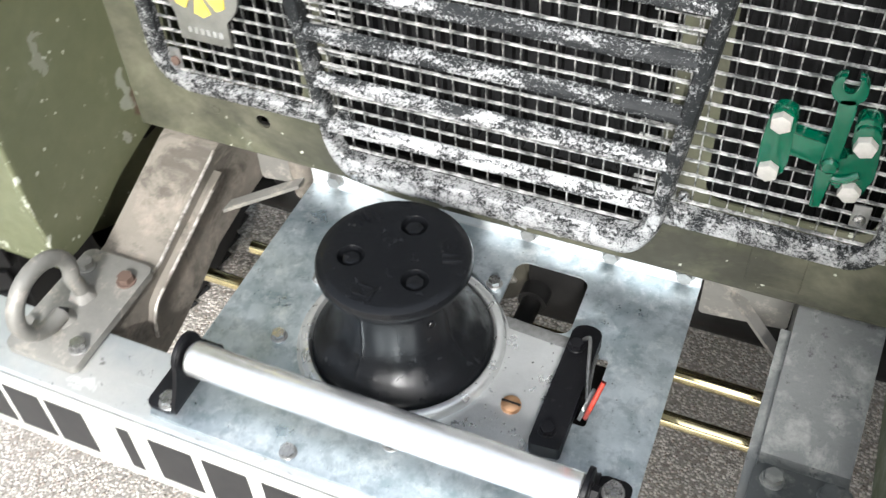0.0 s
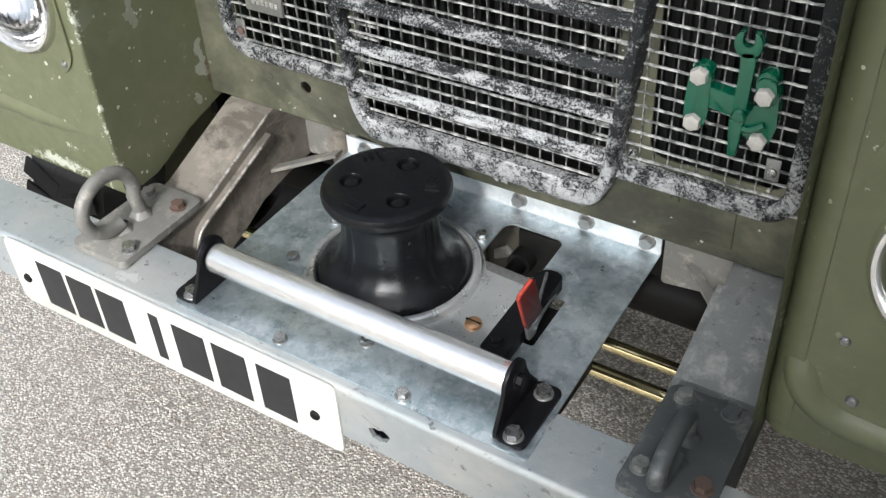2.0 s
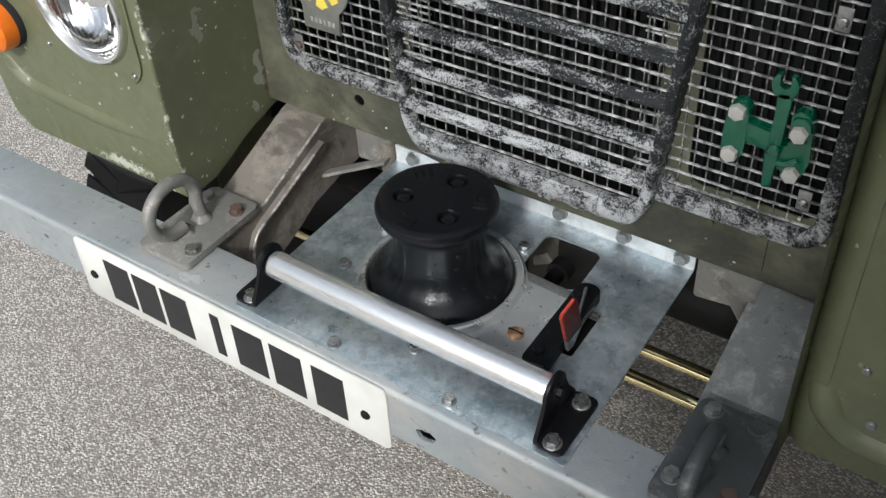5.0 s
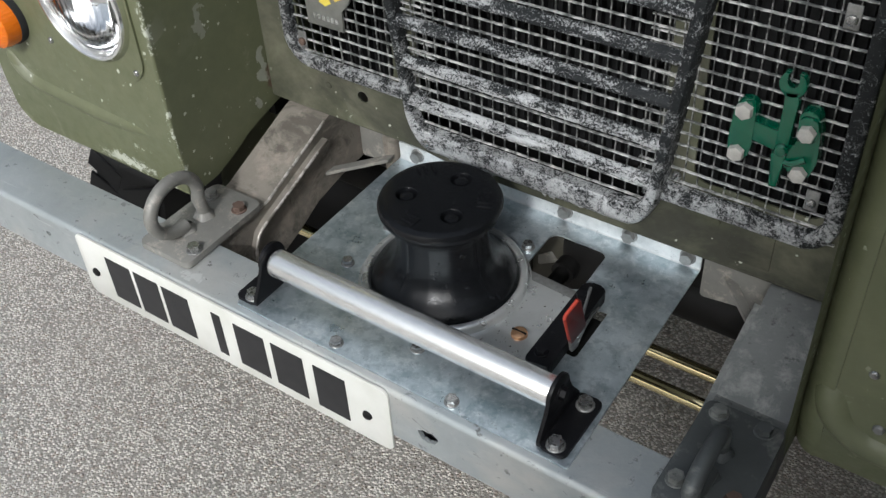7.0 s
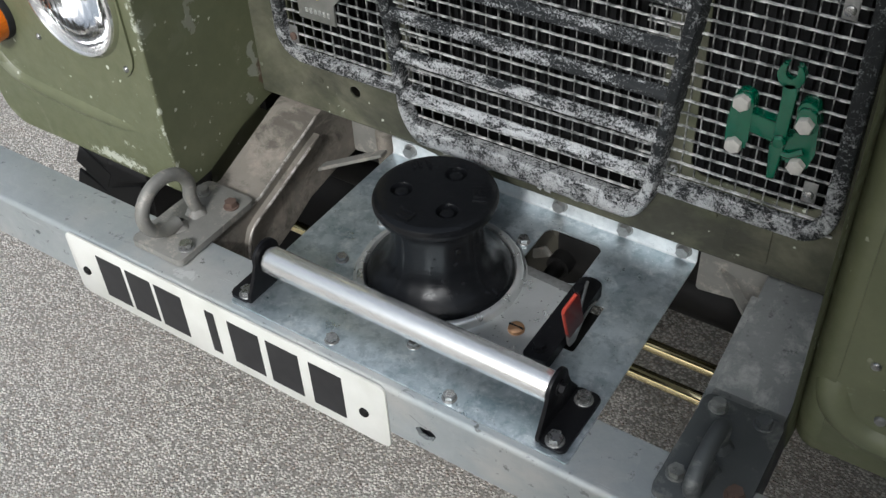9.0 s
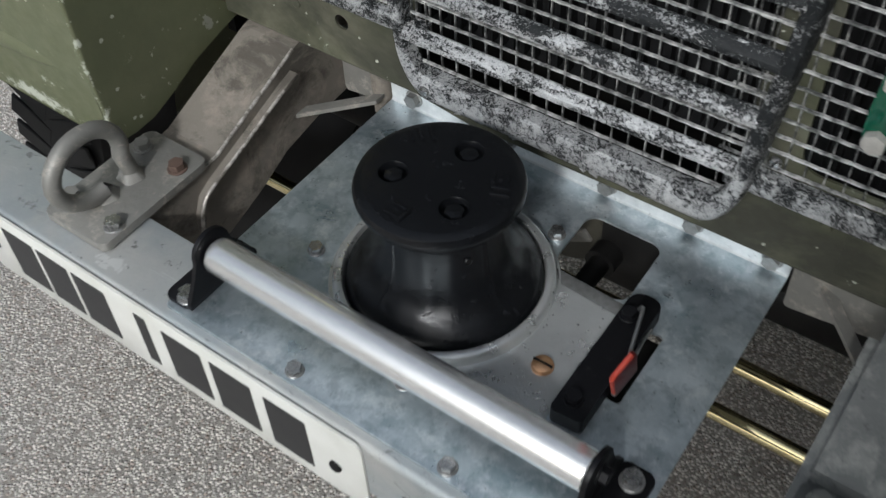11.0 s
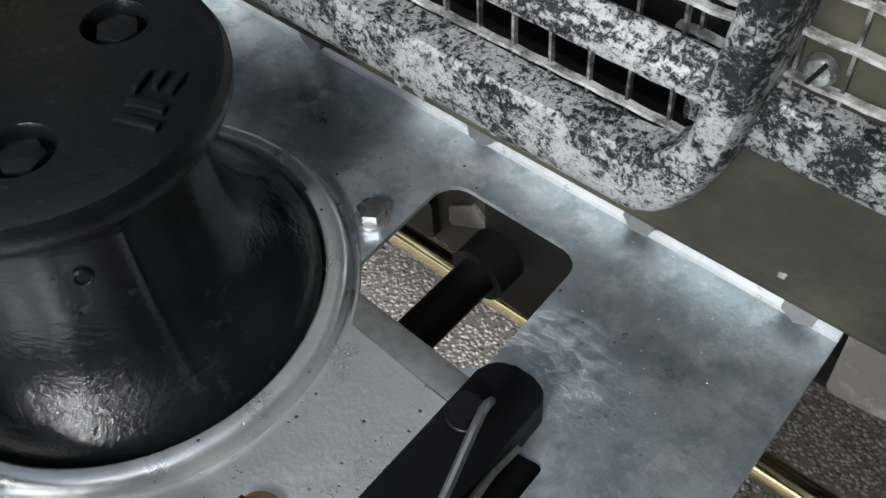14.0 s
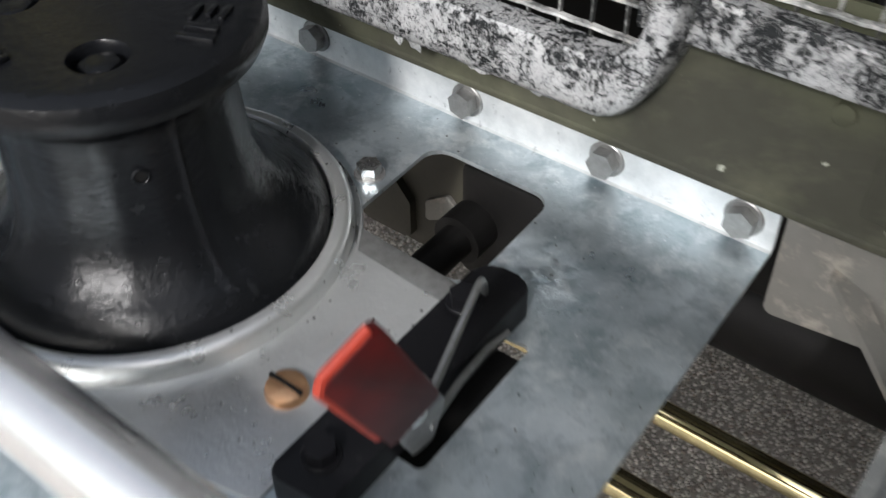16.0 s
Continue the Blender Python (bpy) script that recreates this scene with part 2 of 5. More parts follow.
a = Mat("dirty_chassis_steel", rough=0.72, metal=0.15)
a.world_coord()
col = a.mix(a.noise(9, 6, 0.65), (0.13, 0.118, 0.098), (0.26, 0.235, 0.20))
col = a.mix(a.ramp(a.noise(20, 7, 0.7), 0.5, 0.72, 0, 0.6), col, (0.42, 0.36, 0.30))
col = a.mix(a.ramp(a.noise(13, 6, 0.7, warp=0.7), 0.50, 0.62, 0, 0.75), col, (0.06, 0.054, 0.043))
a.set("Base Color", col)
a.bump(a.noise(120, 6, 0.65), 0.5, 0.0015)
CHASSIS = a.m

def make_flaking(name, lo, hi, stretch=None):
    """Dark enamel flaking off dull bare metal; lo and hi set how much has gone."""
    a = Mat(name, rough=0.5)
    a.world_coord()
    big = a.ramp(a.noise(48, 6, 0.70, stretch=stretch), 0.32, 0.68, lo, hi)
    # more flaked low down, darker and less flaked towards the top
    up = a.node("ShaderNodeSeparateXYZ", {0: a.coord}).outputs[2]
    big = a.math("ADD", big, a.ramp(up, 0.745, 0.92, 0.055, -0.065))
    grain = a.noise(330, 9, 0.85, warp=0.35)
    flake = a.ramp(a.math("ADD", grain, big), 0.48, 0.51)
    film = a.ramp(a.math("ADD", a.noise(420, 6, 0.7), a.math("MULTIPLY", big, 0.6)), 0.42, 0.60)
    dark = a.mix(a.noise(60, 5), (0.005, 0.006, 0.007), (0.020, 0.022, 0.023))
    dark = a.mix(a.math("MULTIPLY", film, 0.13), dark, (0.14, 0.145, 0.145))
    pale = a.mix(a.noise(110, 6, 0.7), (0.24, 0.245, 0.25), (0.70, 0.71, 0.705))
    pits = a.ramp(a.noise(620, 5, 0.75), 0.53, 0.62)
    pale = a.mix(a.math("MULTIPLY", pits, 0.7), pale, (0.07, 0.074, 0.076))
    a.set("Base Color", a.mix(flake, dark, pale))
    a.set("Specular IOR Level", a.ramp(flake, 0, 1, 0.22, 0.5))
    a.set("Metallic", a.math("MULTIPLY", flake, 0.25))
    a.set("Roughness", a.ramp(flake, 0, 1, 0.5, 0.42))
    a.bump(flake, 0.8, 0.0007)
    a.bump(a.noise(320, 6, 0.7), 0.5, 0.0008)
    return a.m


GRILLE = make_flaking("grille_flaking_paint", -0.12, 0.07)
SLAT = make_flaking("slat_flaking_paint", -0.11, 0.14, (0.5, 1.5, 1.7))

# level wires paler than the uprights: highlights on their tops put into colour
a = Mat("lit_mesh_wire", rough=0.38, metal=0.35)
a.world_coord()
a.set("Base Color", a.mix(a.ramp(a.noise(70, 6, 0.7), 0.42, 0.6), (0.13, 0.135, 0.13), (0.72, 0.72, 0.70)))
WIRE_LIT = a.m
a = Mat("dark_mesh_wire", rough=0.4, metal=0.6)
a.world_coord()
a.set("Base Color", a.mix(a.ramp(a.noise(90, 6, 0.7), 0.45, 0.64), (0.07, 0.072, 0.07), (0.54, 0.54, 0.52)))
WIRE_DARK = a.m

a = Mat("black_enamel", (0.012, 0.013, 0.016), 0.36)
a.world_coord()
a.set("Roughness", a.ramp(a.noise(35, 6, 0.65), 0.3, 0.7, 0.12, 0.26))
a.set("Specular IOR Level", 0.27)
a.set("Base Color", a.mix(a.ramp(a.noise(90, 6, 0.7), 0.6, 0.75), (0.006, 0.0065, 0.0075), (0.02, 0.021, 0.023)))
a.bump(a.noise(16, 3), 0.35, 0.003)
a.bump(a.noise(190, 5, 0.6, stretch=(1, 1, 1.8)), 0.6, 0.0009)
a.bump(a.noise(480, 4, 0.6), 0.4, 0.0004)
ENAMEL = a.m

a = Mat("black_satin_paint", (0.006, 0.006, 0.007), 0.42)
a.world_coord()
a.set("Specular IOR Level", 0.22)
a.set("Base Color", a.mix(a.ramp(a.noise(120, 6, 0.7), 0.60, 0.72), (0.005, 0.005, 0.006), (0.022, 0.022, 0.022)))
a.set("Roughness", a.ramp(a.noise(60, 5), 0.3, 0.7, 0.34, 0.52))
a.bump(a.noise(350, 3), 0.2, 0.0003)
SATIN = a.m

a = Mat("polished_aluminium", (0.86, 0.86, 0.85), 0.2, 0.82)
a.world_coord()
a.set("Roughness", a.ramp(a.noise(20, 4, stretch=(0.3, 3, 3)), 0.3, 0.7, 0.20, 0.27))
a.set("Base Color", a.mix(a.noise(14, 5), (0.80, 0.80, 0.79), (0.95, 0.95, 0.94)))
POLISH = a.m

a = Mat("plated_fastener", (0.55, 0.55, 0.54), 0.3, 0.9)
a.set("Base Color", a.mix(a.noise(160, 5, 0.7), (0.13, 0.13, 0.127), (0.58, 0.58, 0.57)))
a.set("Roughness", a.ramp(a.noise(90, 5), 0.3, 0.7, 0.16, 0.38))
BOLT = a.m

a = Mat("pale_worn_fastener", rough=0.55, metal=0.2)
a.set("Base Color", a.mix(a.noise(130, 5, 0.7), (0.30, 0.29, 0.26), (0.58, 0.56, 0.52)))
a.bump(a.noise(260, 4), 0.4, 0.0005)
BOLT_PALE = a.m

a = Mat("dull_fastener", (0.3, 0.3, 0.3), 0.42, 0.75)
a.set("Base Color", a.mix(a.noise(160, 5, 0.7), (0.13, 0.13, 0.125), (0.42, 0.42, 0.41)))
a.set("Roughness", a.ramp(a.noise(90, 5), 0.3, 0.7, 0.3, 0.55))
DULL = a.m

a = Mat("rusty_fastener", rough=0.75, metal=0.2)
a.set("Base Color", a.mix(a.noise(110, 6, 0.7), (0.06, 0.040, 0.032), (0.15, 0.098, 0.075)))
a.bump(a.noise(220, 5), 0.5, 0.0008)
RUST = a.m

a = Mat("copper_fastener", (0.6, 0.4, 0.2), 0.3, 0.9)
a.set("Base Color", a.mix(a.noise(120, 5), (0.46, 0.21, 0.10), (0.80, 0.52, 0.30)))
COPPER = a.m

a = Mat("number_plate_white", (0.80, 0.80, 0.75), 0.3)
a.world_coord()
a.set("Base Color", a.mix(a.ramp(a.noise(12, 5), 0.35, 0.75), (0.66, 0.66, 0.62), (0.54, 0.54, 0.49)))
PLATE = a.m
a = Mat("number_plate_black", (0.018, 0.018, 0.02), 0.35)
a.set("Base Color", a.mix(a.noise(40, 4), (0.013, 0.013, 0.015), (0.035, 0.035, 0.036)))
a.set("Specular IOR Level", 0.2)
PLATE_BLACK = a.m

a = Mat("green_gloss_paint", (0.0, 0.13, 0.06), 0.2)
a.set("Base Color", a.mix(a.noise(40, 5), (0.0, 0.056, 0.027), (0.001, 0.092, 0.047)))
a.set("Coat Weight", 0.8)
a.bump(a.noise(90, 3), 0.3, 0.001)
GREEN = a.m

# red kept dark for the handle's shaded face
a = Mat("shaded_red_paint", (0.62, 0.07, 0.03), 0.5)
a.set("Base Color", a.mix(a.noise(50, 5), (0.055, 0.007, 0.008), (0.15, 0.013, 0.011)))
a.set("Specular IOR Level", 0.25)
RED = a.m
# brighter copy of the red, for light caught on the worn edge
a = Mat("lit_red_edge", (0.62, 0.075, 0.02), 0.5)
a.set("Base Color", a.mix(a.noise(140, 5), (0.20, 0.018, 0.012), (0.46, 0.05, 0.02)))
RED_EDGE = a.m

a = Mat("yellow_passivated_steel", (0.72, 0.68, 0.42), 0.09, 0.95)
a.world_coord()
a.set("Base Color", a.mix(a.noise(18, 5), (0.66, 0.54, 0.26), (0.82, 0.74, 0.46)))
GOLD = a.m

a = Mat("yellow_badge_enamel", (0.85, 0.68, 0.03), 0.3)
a.set("Base Color", a.mix(a.noise(60, 4), (0.66, 0.51, 0.05), (0.78, 0.66, 0.14)))
YELLOW = a.m
a = Mat("dull_badge_metal", (0.24, 0.24, 0.22), 0.5, 0.6)
a.set("Base Color", a.mix(a.noise(70, 6, 0.7), (0.15, 0.15, 0.14), (0.34, 0.34, 0.31)))
BADGE = a.m

a = Mat("tyre_rubber", (0.014, 0.014, 0.014), 0.85)
a.set("Base Color", a.mix(a.noise(30, 5), (0.010, 0.010, 0.011), (0.016, 0.016, 0.016)))
a.bump(a.noise(150, 4), 0.4, 0.001)
RUBBER = a.m

# oily steel, taken to near-black to carry shade below deck and in the bay
a = Mat("oily_shaded_steel", (0.02, 0.019, 0.017), 0.6)
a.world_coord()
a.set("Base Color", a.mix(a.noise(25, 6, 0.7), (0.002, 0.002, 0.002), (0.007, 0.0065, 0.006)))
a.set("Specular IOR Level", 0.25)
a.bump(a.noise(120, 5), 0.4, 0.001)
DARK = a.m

a = Mat("oily_brown_casting", rough=0.6)
a.world_coord()
a.set("Base Color", a.mix(a.noise(40, 6, 0.7), (0.022, 0.020, 0.014), (0.060, 0.056, 0.039)))
a.bump(a.noise(120, 5), 0.4, 0.001)
BROWN = a.m

a = Mat("near_black_radiator", rough=0.75)
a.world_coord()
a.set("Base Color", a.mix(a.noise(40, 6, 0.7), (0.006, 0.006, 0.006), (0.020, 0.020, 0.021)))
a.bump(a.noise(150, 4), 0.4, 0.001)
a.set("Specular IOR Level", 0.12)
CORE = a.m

a = Mat("lamp_reflector", (0.92, 0.92, 0.92), 0.08, 1.0)
CHROME = a.m
a = Mat("lamp_glass", (1, 1, 1), 0.03)
a.set("Transmission Weight", 1.0), a.set("IOR", 1.45)
a.bump(a.node("ShaderNodeTexWave", {"Vector": a.coord, "Scale": 26.0}, bands_direction="X").outputs["Fac"], 0.25, 0.002)
GLASS = a.m
a = Mat("amber_lens", (0.95, 0.22, 0.01), 0.15)
a.set("Transmission Weight", 0.35), a.set("Subsurface Weight", 0.0)
a.bump(a.node("ShaderNodeTexWave", {"Vector": a.coord, "Scale": 60.0}, bands_direction="Z").outputs["Fac"], 0.3, 0.001)
AMBER = a.m

a = Mat("pebbled_tarmac", rough=0.85)
a.world_coord()
cell = a.voronoi(172, "Color")
hue = a.node("ShaderNodeSeparateColor", {0: cell})
stone = a.mix(hue.outputs[0], (0.40, 0.378, 0.345), (0.76, 0.722, 0.66))
stone = a.mix(a.ramp(hue.outputs[1], 0.82, 0.88), stone, (0.36, 0.31, 0.265))
gap = a.ramp(a.voronoi(172), 0.42, 0.66)
stone = a.mix(a.math("MULTIPLY", gap, 0.72), stone, (0.13, 0.12, 0.105))
stone = a.mix(a.ramp(a.noise(52, 7, 0.74, warp=0.5), 0.58, 0.63, 0, 0.65), stone, (0.17, 0.155, 0.135))
stone = a.mix(a.ramp(a.noise(2.2, 4), 0.35, 0.7, 0, 0.35), stone, (0.37, 0.33, 0.29))
stone = a.mix(a.ramp(a.noise(7, 5), 0.62, 0.74, 0, 0.25), stone, (0.33, 0.27, 0.22))
a.set("Base Color", stone)
a.bump(a.ramp(a.voronoi(172), 0.0, 0.62, 1, 0), 1.0, 0.003)
a.bump(a.noise(70, 6, 0.7), 0.7, 0.004)
TARMAC = a.m

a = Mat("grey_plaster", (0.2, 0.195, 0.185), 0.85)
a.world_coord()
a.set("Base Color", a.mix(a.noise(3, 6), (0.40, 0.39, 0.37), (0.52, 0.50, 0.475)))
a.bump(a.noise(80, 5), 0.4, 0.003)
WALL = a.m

# ---- mesh helpers ----
def part(name, bm, material, parent=None, label="", smooth=True):
    """One mesh object from a bmesh, under parent."""
    bmesh.ops.recalc_face_normals(bm, faces=bm.faces)
    me = bpy.data.meshes.new(name)
    bm.to_mesh(me)
    bm.free()
    me.materials.append(material)
    if smooth:
        me.shade_smooth()
        me.set_sharp_from_angle(angle=radians(35))
    ob = new(name, me)
    if parent:
        ob.parent = parent
    if label:
        ob["label"] = label
    return ob


def thing(name, label, category, at=(0, 0, 0), group="", kind=""):
    ob = tagged(new(name), label, category, group, kind)
    ob.empty_display_size = 0.05
    ob.location = at
    return ob


def local(ob, parent):
    """Parts are modelled in world places; move them into the frame of their thing."""
    ob.matrix_parent_inverse = Matrix.Translation(parent.location).inverted()
    return ob


def box(bm, x0, x1, y0, y1, z0, z1, bevel=0.0, seg=2):
    got = bmesh.ops.create_cube(bm, size=1.0, matrix=Matrix.Translation(((x0 + x1) / 2, (y0 + y1) / 2, (z0 + z1) / 2)) @ Matrix.Diagonal((x1 - x0, y1 - y0, z1 - z0, 1)))
    if bevel:
        edges = list({e for v in got["verts"] for e in v.link_edges})
        bmesh.ops.bevel(bm, geom=edges, offset=bevel, segments=seg, affect="EDGES", profile=0.5)
    return bm


def lathe(bm, profile, n=64, centre=(0, 0), wobble=None):
    """Turns (radius, z) points round a vertical axis; wobble(angle, k) scales the radius of row k."""
    rows = []
    for k, (r, z) in enumerate(profile):
        row = []
        for i in range(n):
            a_ = 2 * math.pi * i / n
            q = r * (wobble(a_, k) if wobble else 1)
            row.append(bm.verts.new((centre[0] + q * math.cos(a_), centre[1] + q * math.sin(a_), z)))
        rows.append(row)
    for r0, r1 in zip(rows, rows[1:]):
        for i in range(n):
            bm.faces.new((r0[i], r0[(i + 1) % n], r1[(i + 1) % n], r1[i]))
    return rows


def cap(bm, row):
    bm.faces.new(row)


def tube(bm, pts, r, n=14, closed=False, radii=None):
    """A round bar along points."""
    pts = [Vector(p) for p in pts]
    rows = []
    side = None
    for i, p in enumerate(pts):
        d = (pts[min(i + 1, len(pts) - 1)] - pts[max(i - 1, 0)]).normalized()
        if side is None:
            side = d.orthogonal().normalized()
        side = (side - d * side.dot(d)).normalized()
        up = d.cross(side)
        q = radii[i] if radii else r
        rows.append([bm.verts.new(p + (side * math.cos(2 * math.pi * k / n) + up * math.sin(2 * math.pi * k / n)) * q) for k in range(n)])
    for r0, r1 in zip(rows, rows[1:]):
        for k in range(n):
            bm.faces.new((r0[k], r0[(k + 1) % n], r1[(k + 1) % n], r1[k]))
    bm.faces.new(rows[0]), bm.faces.new(rows[-1])
    return bm


def merge(bm, other):
    """Copies another bmesh into bm and frees it."""
    at = {v: bm.verts.new(v.co) for v in other.verts}
    for f in other.faces:
        bm.faces.new([at[v] for v in f.verts])
    other.free()


def prism(bm, outline, depth, m=None, bevel=0.0):
    """A flat outline (x, y) raised by depth in z, then placed by m."""
    own = bmesh.new()
    lo = [own.verts.new((x, y, 0)) for x, y in outline]
    hi = [own.verts.new((x, y, depth)) for x, y in outline]
    n = len(outline)
    own.faces.new(lo[::-1])
    top_ = own.faces.new(hi)
    for i in range(n):
        own.faces.new((lo[i], lo[(i + 1) % n], hi[(i + 1) % n], hi[i]))
    if bevel:
        bmesh.ops.bevel(own, geom=list(top_.edges), offset=bevel, segments=2, affect="EDGES", profile=0.5)
    if m is not None:
        own.transform(m)
    merge(bm, own)
    return bm


def rounded(points, radius, seg=6):
    """A closed outline of (x, y) points with rounded corners; radius: one number or one a corner."""
    out = []
    n = len(points)
    for i, p in enumerate(points):
        r = radius[i] if isinstance(radius, (list, tuple)) else radius
        p, a_, b_ = Vector(p), Vector(points[i - 1]), Vector(points[(i + 1) % n])
        if r <= 0:
            out.append(tuple(p))
            continue
        d0, d1 = (a_ - p).normalized(), (b_ - p).normalized()
        half = d0.angle(d1) / 2
        cut = min(r / math.tan(half), (a_ - p).length * 0.49, (b_ - p).length * 0.49)
        rr = cut * math.tan(half)
        c = p + (d0 + d1).normalized() * (rr / math.sin(half))
        v0, v1 = p + d0 * cut - c, p + d1 * cut - c
        for k in range(seg + 1):
            w = v0.lerp(v1, k / seg)
            w = w.normalized() * rr
            out.append(tuple(c + w))
    return out


XZ = Matrix(((1, 0, 0, 0), (0, 0, -1, 0), (0, 1, 0, 0), (0, 0, 0, 1)))  # outline x, y -> world x, z; depth towards -y


def xz_plate(bm, outline, y, depth, bevel=0.0):
    """An upright plate: outline in x and z, its back at y, its front at y - depth."""
    return prism(bm, outline, depth, Matrix.Translation((0, y, 0)) @ XZ, bevel)


YZ = Matrix(((0, 0, 1, 0), (1, 0, 0, 0), (0, 1, 0, 0), (0, 0, 0, 1)))  # outline x, y -> world y, z; depth towards +x


def yz_plate(bm, outline, x, depth, bevel=0.0):
    return prism(bm, outline, depth, Matrix.Translation((x, 0, 0)) @ YZ, bevel)


def plate_with_holes(bm, outer, holes, z0, z1):
    """A flat sheet between z0 and z1 with real openings, from outlines in x and y."""
    edges = []
    for ring in (outer, *holes):
        vs = [bm.verts.new((x, y, z1)) for x, y in ring]
        edges += [bm.edges.new((vs[i], vs[(i + 1) % len(vs)])) for i in range(len(vs))]
    got = bmesh.ops.triangle_fill(bm, use_beauty=True, use_dissolve=False, edges=edges)
    faces = [f for f in got["geom"] if isinstance(f, bmesh.types.BMFace)]
    ext = bmesh.ops.extrude_face_region(bm, geom=faces)
    low = [v for v in ext["geom"] if isinstance(v, bmesh.types.BMVert)]
    for v in low:
        v.co.z += z0 - z1
    return bm


def hexagon(r, turn=0.0):
    return [(r * math.cos(turn + k * math.pi / 3), r * math.sin(turn + k * math.pi / 3)) for k in range(6)]


def bolt_mesh(r=0.0095, h=0.007, washer=0.0119, wh=0.002, turn=0.3):
    """Meshes of a hexagon head and its washer, standing on z = 0."""
    bm = bmesh.new()
    lathe(bm, [(washer * 0.3, 0), (washer, 0), (washer, wh * 0.7), (washer * 0.94, wh), (r * 0.5, wh)], 20)
    w = bmesh.new()
    prism(w, hexagon(r, turn), h, Matrix.Translation((0, 0, wh)))
    top = [f for f in w.faces if f.normal.z > 0.9 or f.calc_center_median().z > wh + h * 0.95]
    ins = bmesh.ops.inset_individual(w, faces=top, thickness=r * 0.16)
    for f in top:
        for v in f.verts:
            v.co.z += r * 0.10
    return bm, w


def bolt(name, at, parent, material, size=1.0, normal="z", turn=0.3, washer_mat=None, label=""):
    """A bolt as one part with its washer under it; returns the head."""
    wb, hb = bolt_mesh(turn=turn)
    m = Matrix.Translation(at) @ (Matrix.Rotation(radians(90), 4, "X") if normal == "-y" else Matrix.Rotation(radians(90), 4, "Y") if normal == "x" else Matrix.Rotation(radians(-90), 4, "Y") if normal == "-x" else Matrix.Identity(4)) @ Matrix.Scale(size, 4)
    wb.transform(m), hb.transform(m)
    head = part(name, hb, material, parent, label)
    washer = part("washer", wb, washer_mat or (DULL if material is BOLT else material), head)
    return head


def u_path(points, radii, step=0.012):
    """An open run of (x, z) points with rounded corners, and its outward normals (to the left of travel)."""
    out = []
    for i, p in enumerate(points):
        p = Vector(p)
        if i in (0, len(points) - 1) or radii[i] <= 0:
            out.append(p)
            continue
        a_, b_ = Vector(points[i - 1]), Vector(points[i + 1])
        d0, d1 = (a_ - p).normalized(), (b_ - p).normalized()
        half = d0.angle(d1) / 2
        cut = radii[i] / math.tan(half)
        c = p + (d0 + d1).normalized() * (radii[i] / math.sin(half))
        v0, v1 = p + d0 * cut - c, p + d1 * cut - c
        for k in range(11):
            w = v0.lerp(v1, k / 10).normalized() * radii[i]
            out.append(c + w)
    nor = []
    for i in range(len(out)):
        d = (out[min(i + 1, len(out) - 1)] - out[max(i - 1, 0)]).normalized()
        nor.append(Vector((d.y, -d.x)))
    return out, nor


def band(bm, points, radii, profile, deep=0.0):
    """A pressed frame: profile (outward offset, y) swept along a run of (x, z) points; deep: how much wider its level run is."""
    path_, nor = u_path(points, radii)
    rows = [[bm.verts.new((p.x + n_.x * o, y, p.y + n_.y * o * (1 + deep * abs(n_.y)))) for o, y in profile] for p, n_ in zip(path_, nor)]
    for r0, r1 in zip(rows, rows[1:]):
        for k in range(len(profile) - 1):
            bm.faces.new((r0[k], r0[k + 1], r1[k + 1], r1[k]))
    return bm

# ---- the setting ----
bm = bmesh.new()
bmesh.ops.create_grid(bm, x_segments=24, y_segments=24, size=40)
tagged(part("ground", bm, TARMAC), "grey-brown pebbled tarmac with pale chippings", "ground", kind="structure")

# unseen wall, added only to shade the bumper, wing and ground at +x
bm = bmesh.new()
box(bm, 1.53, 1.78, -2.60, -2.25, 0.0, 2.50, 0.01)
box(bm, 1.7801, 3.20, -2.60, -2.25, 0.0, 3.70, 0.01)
tagged(part("shade_wall_south", bm, WALL), "unseen stepped wall added to shade the truck's right side", "wall", kind="structure")

# unseen wall, added to cut skylight on faces turned to +x
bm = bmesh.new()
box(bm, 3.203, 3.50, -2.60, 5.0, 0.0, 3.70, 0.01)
tagged(part("sky_block_east", bm, WALL), "unseen wall added to block skylight from the right", "wall", kind="structure")

CX = 0.573  # the truck's middle


# ---- truck body: wings, radiator panel, lamps ----
truck = thing("truck", "old olive-green off-road truck with chipped paint", "truck", (CX, 0.6, 0.0))


def tpart(name, bm, material, parent=truck, label="", smooth=True):
    ob = part(name, bm, material, parent, label, smooth)
    return local(ob, truck) if parent is truck else ob


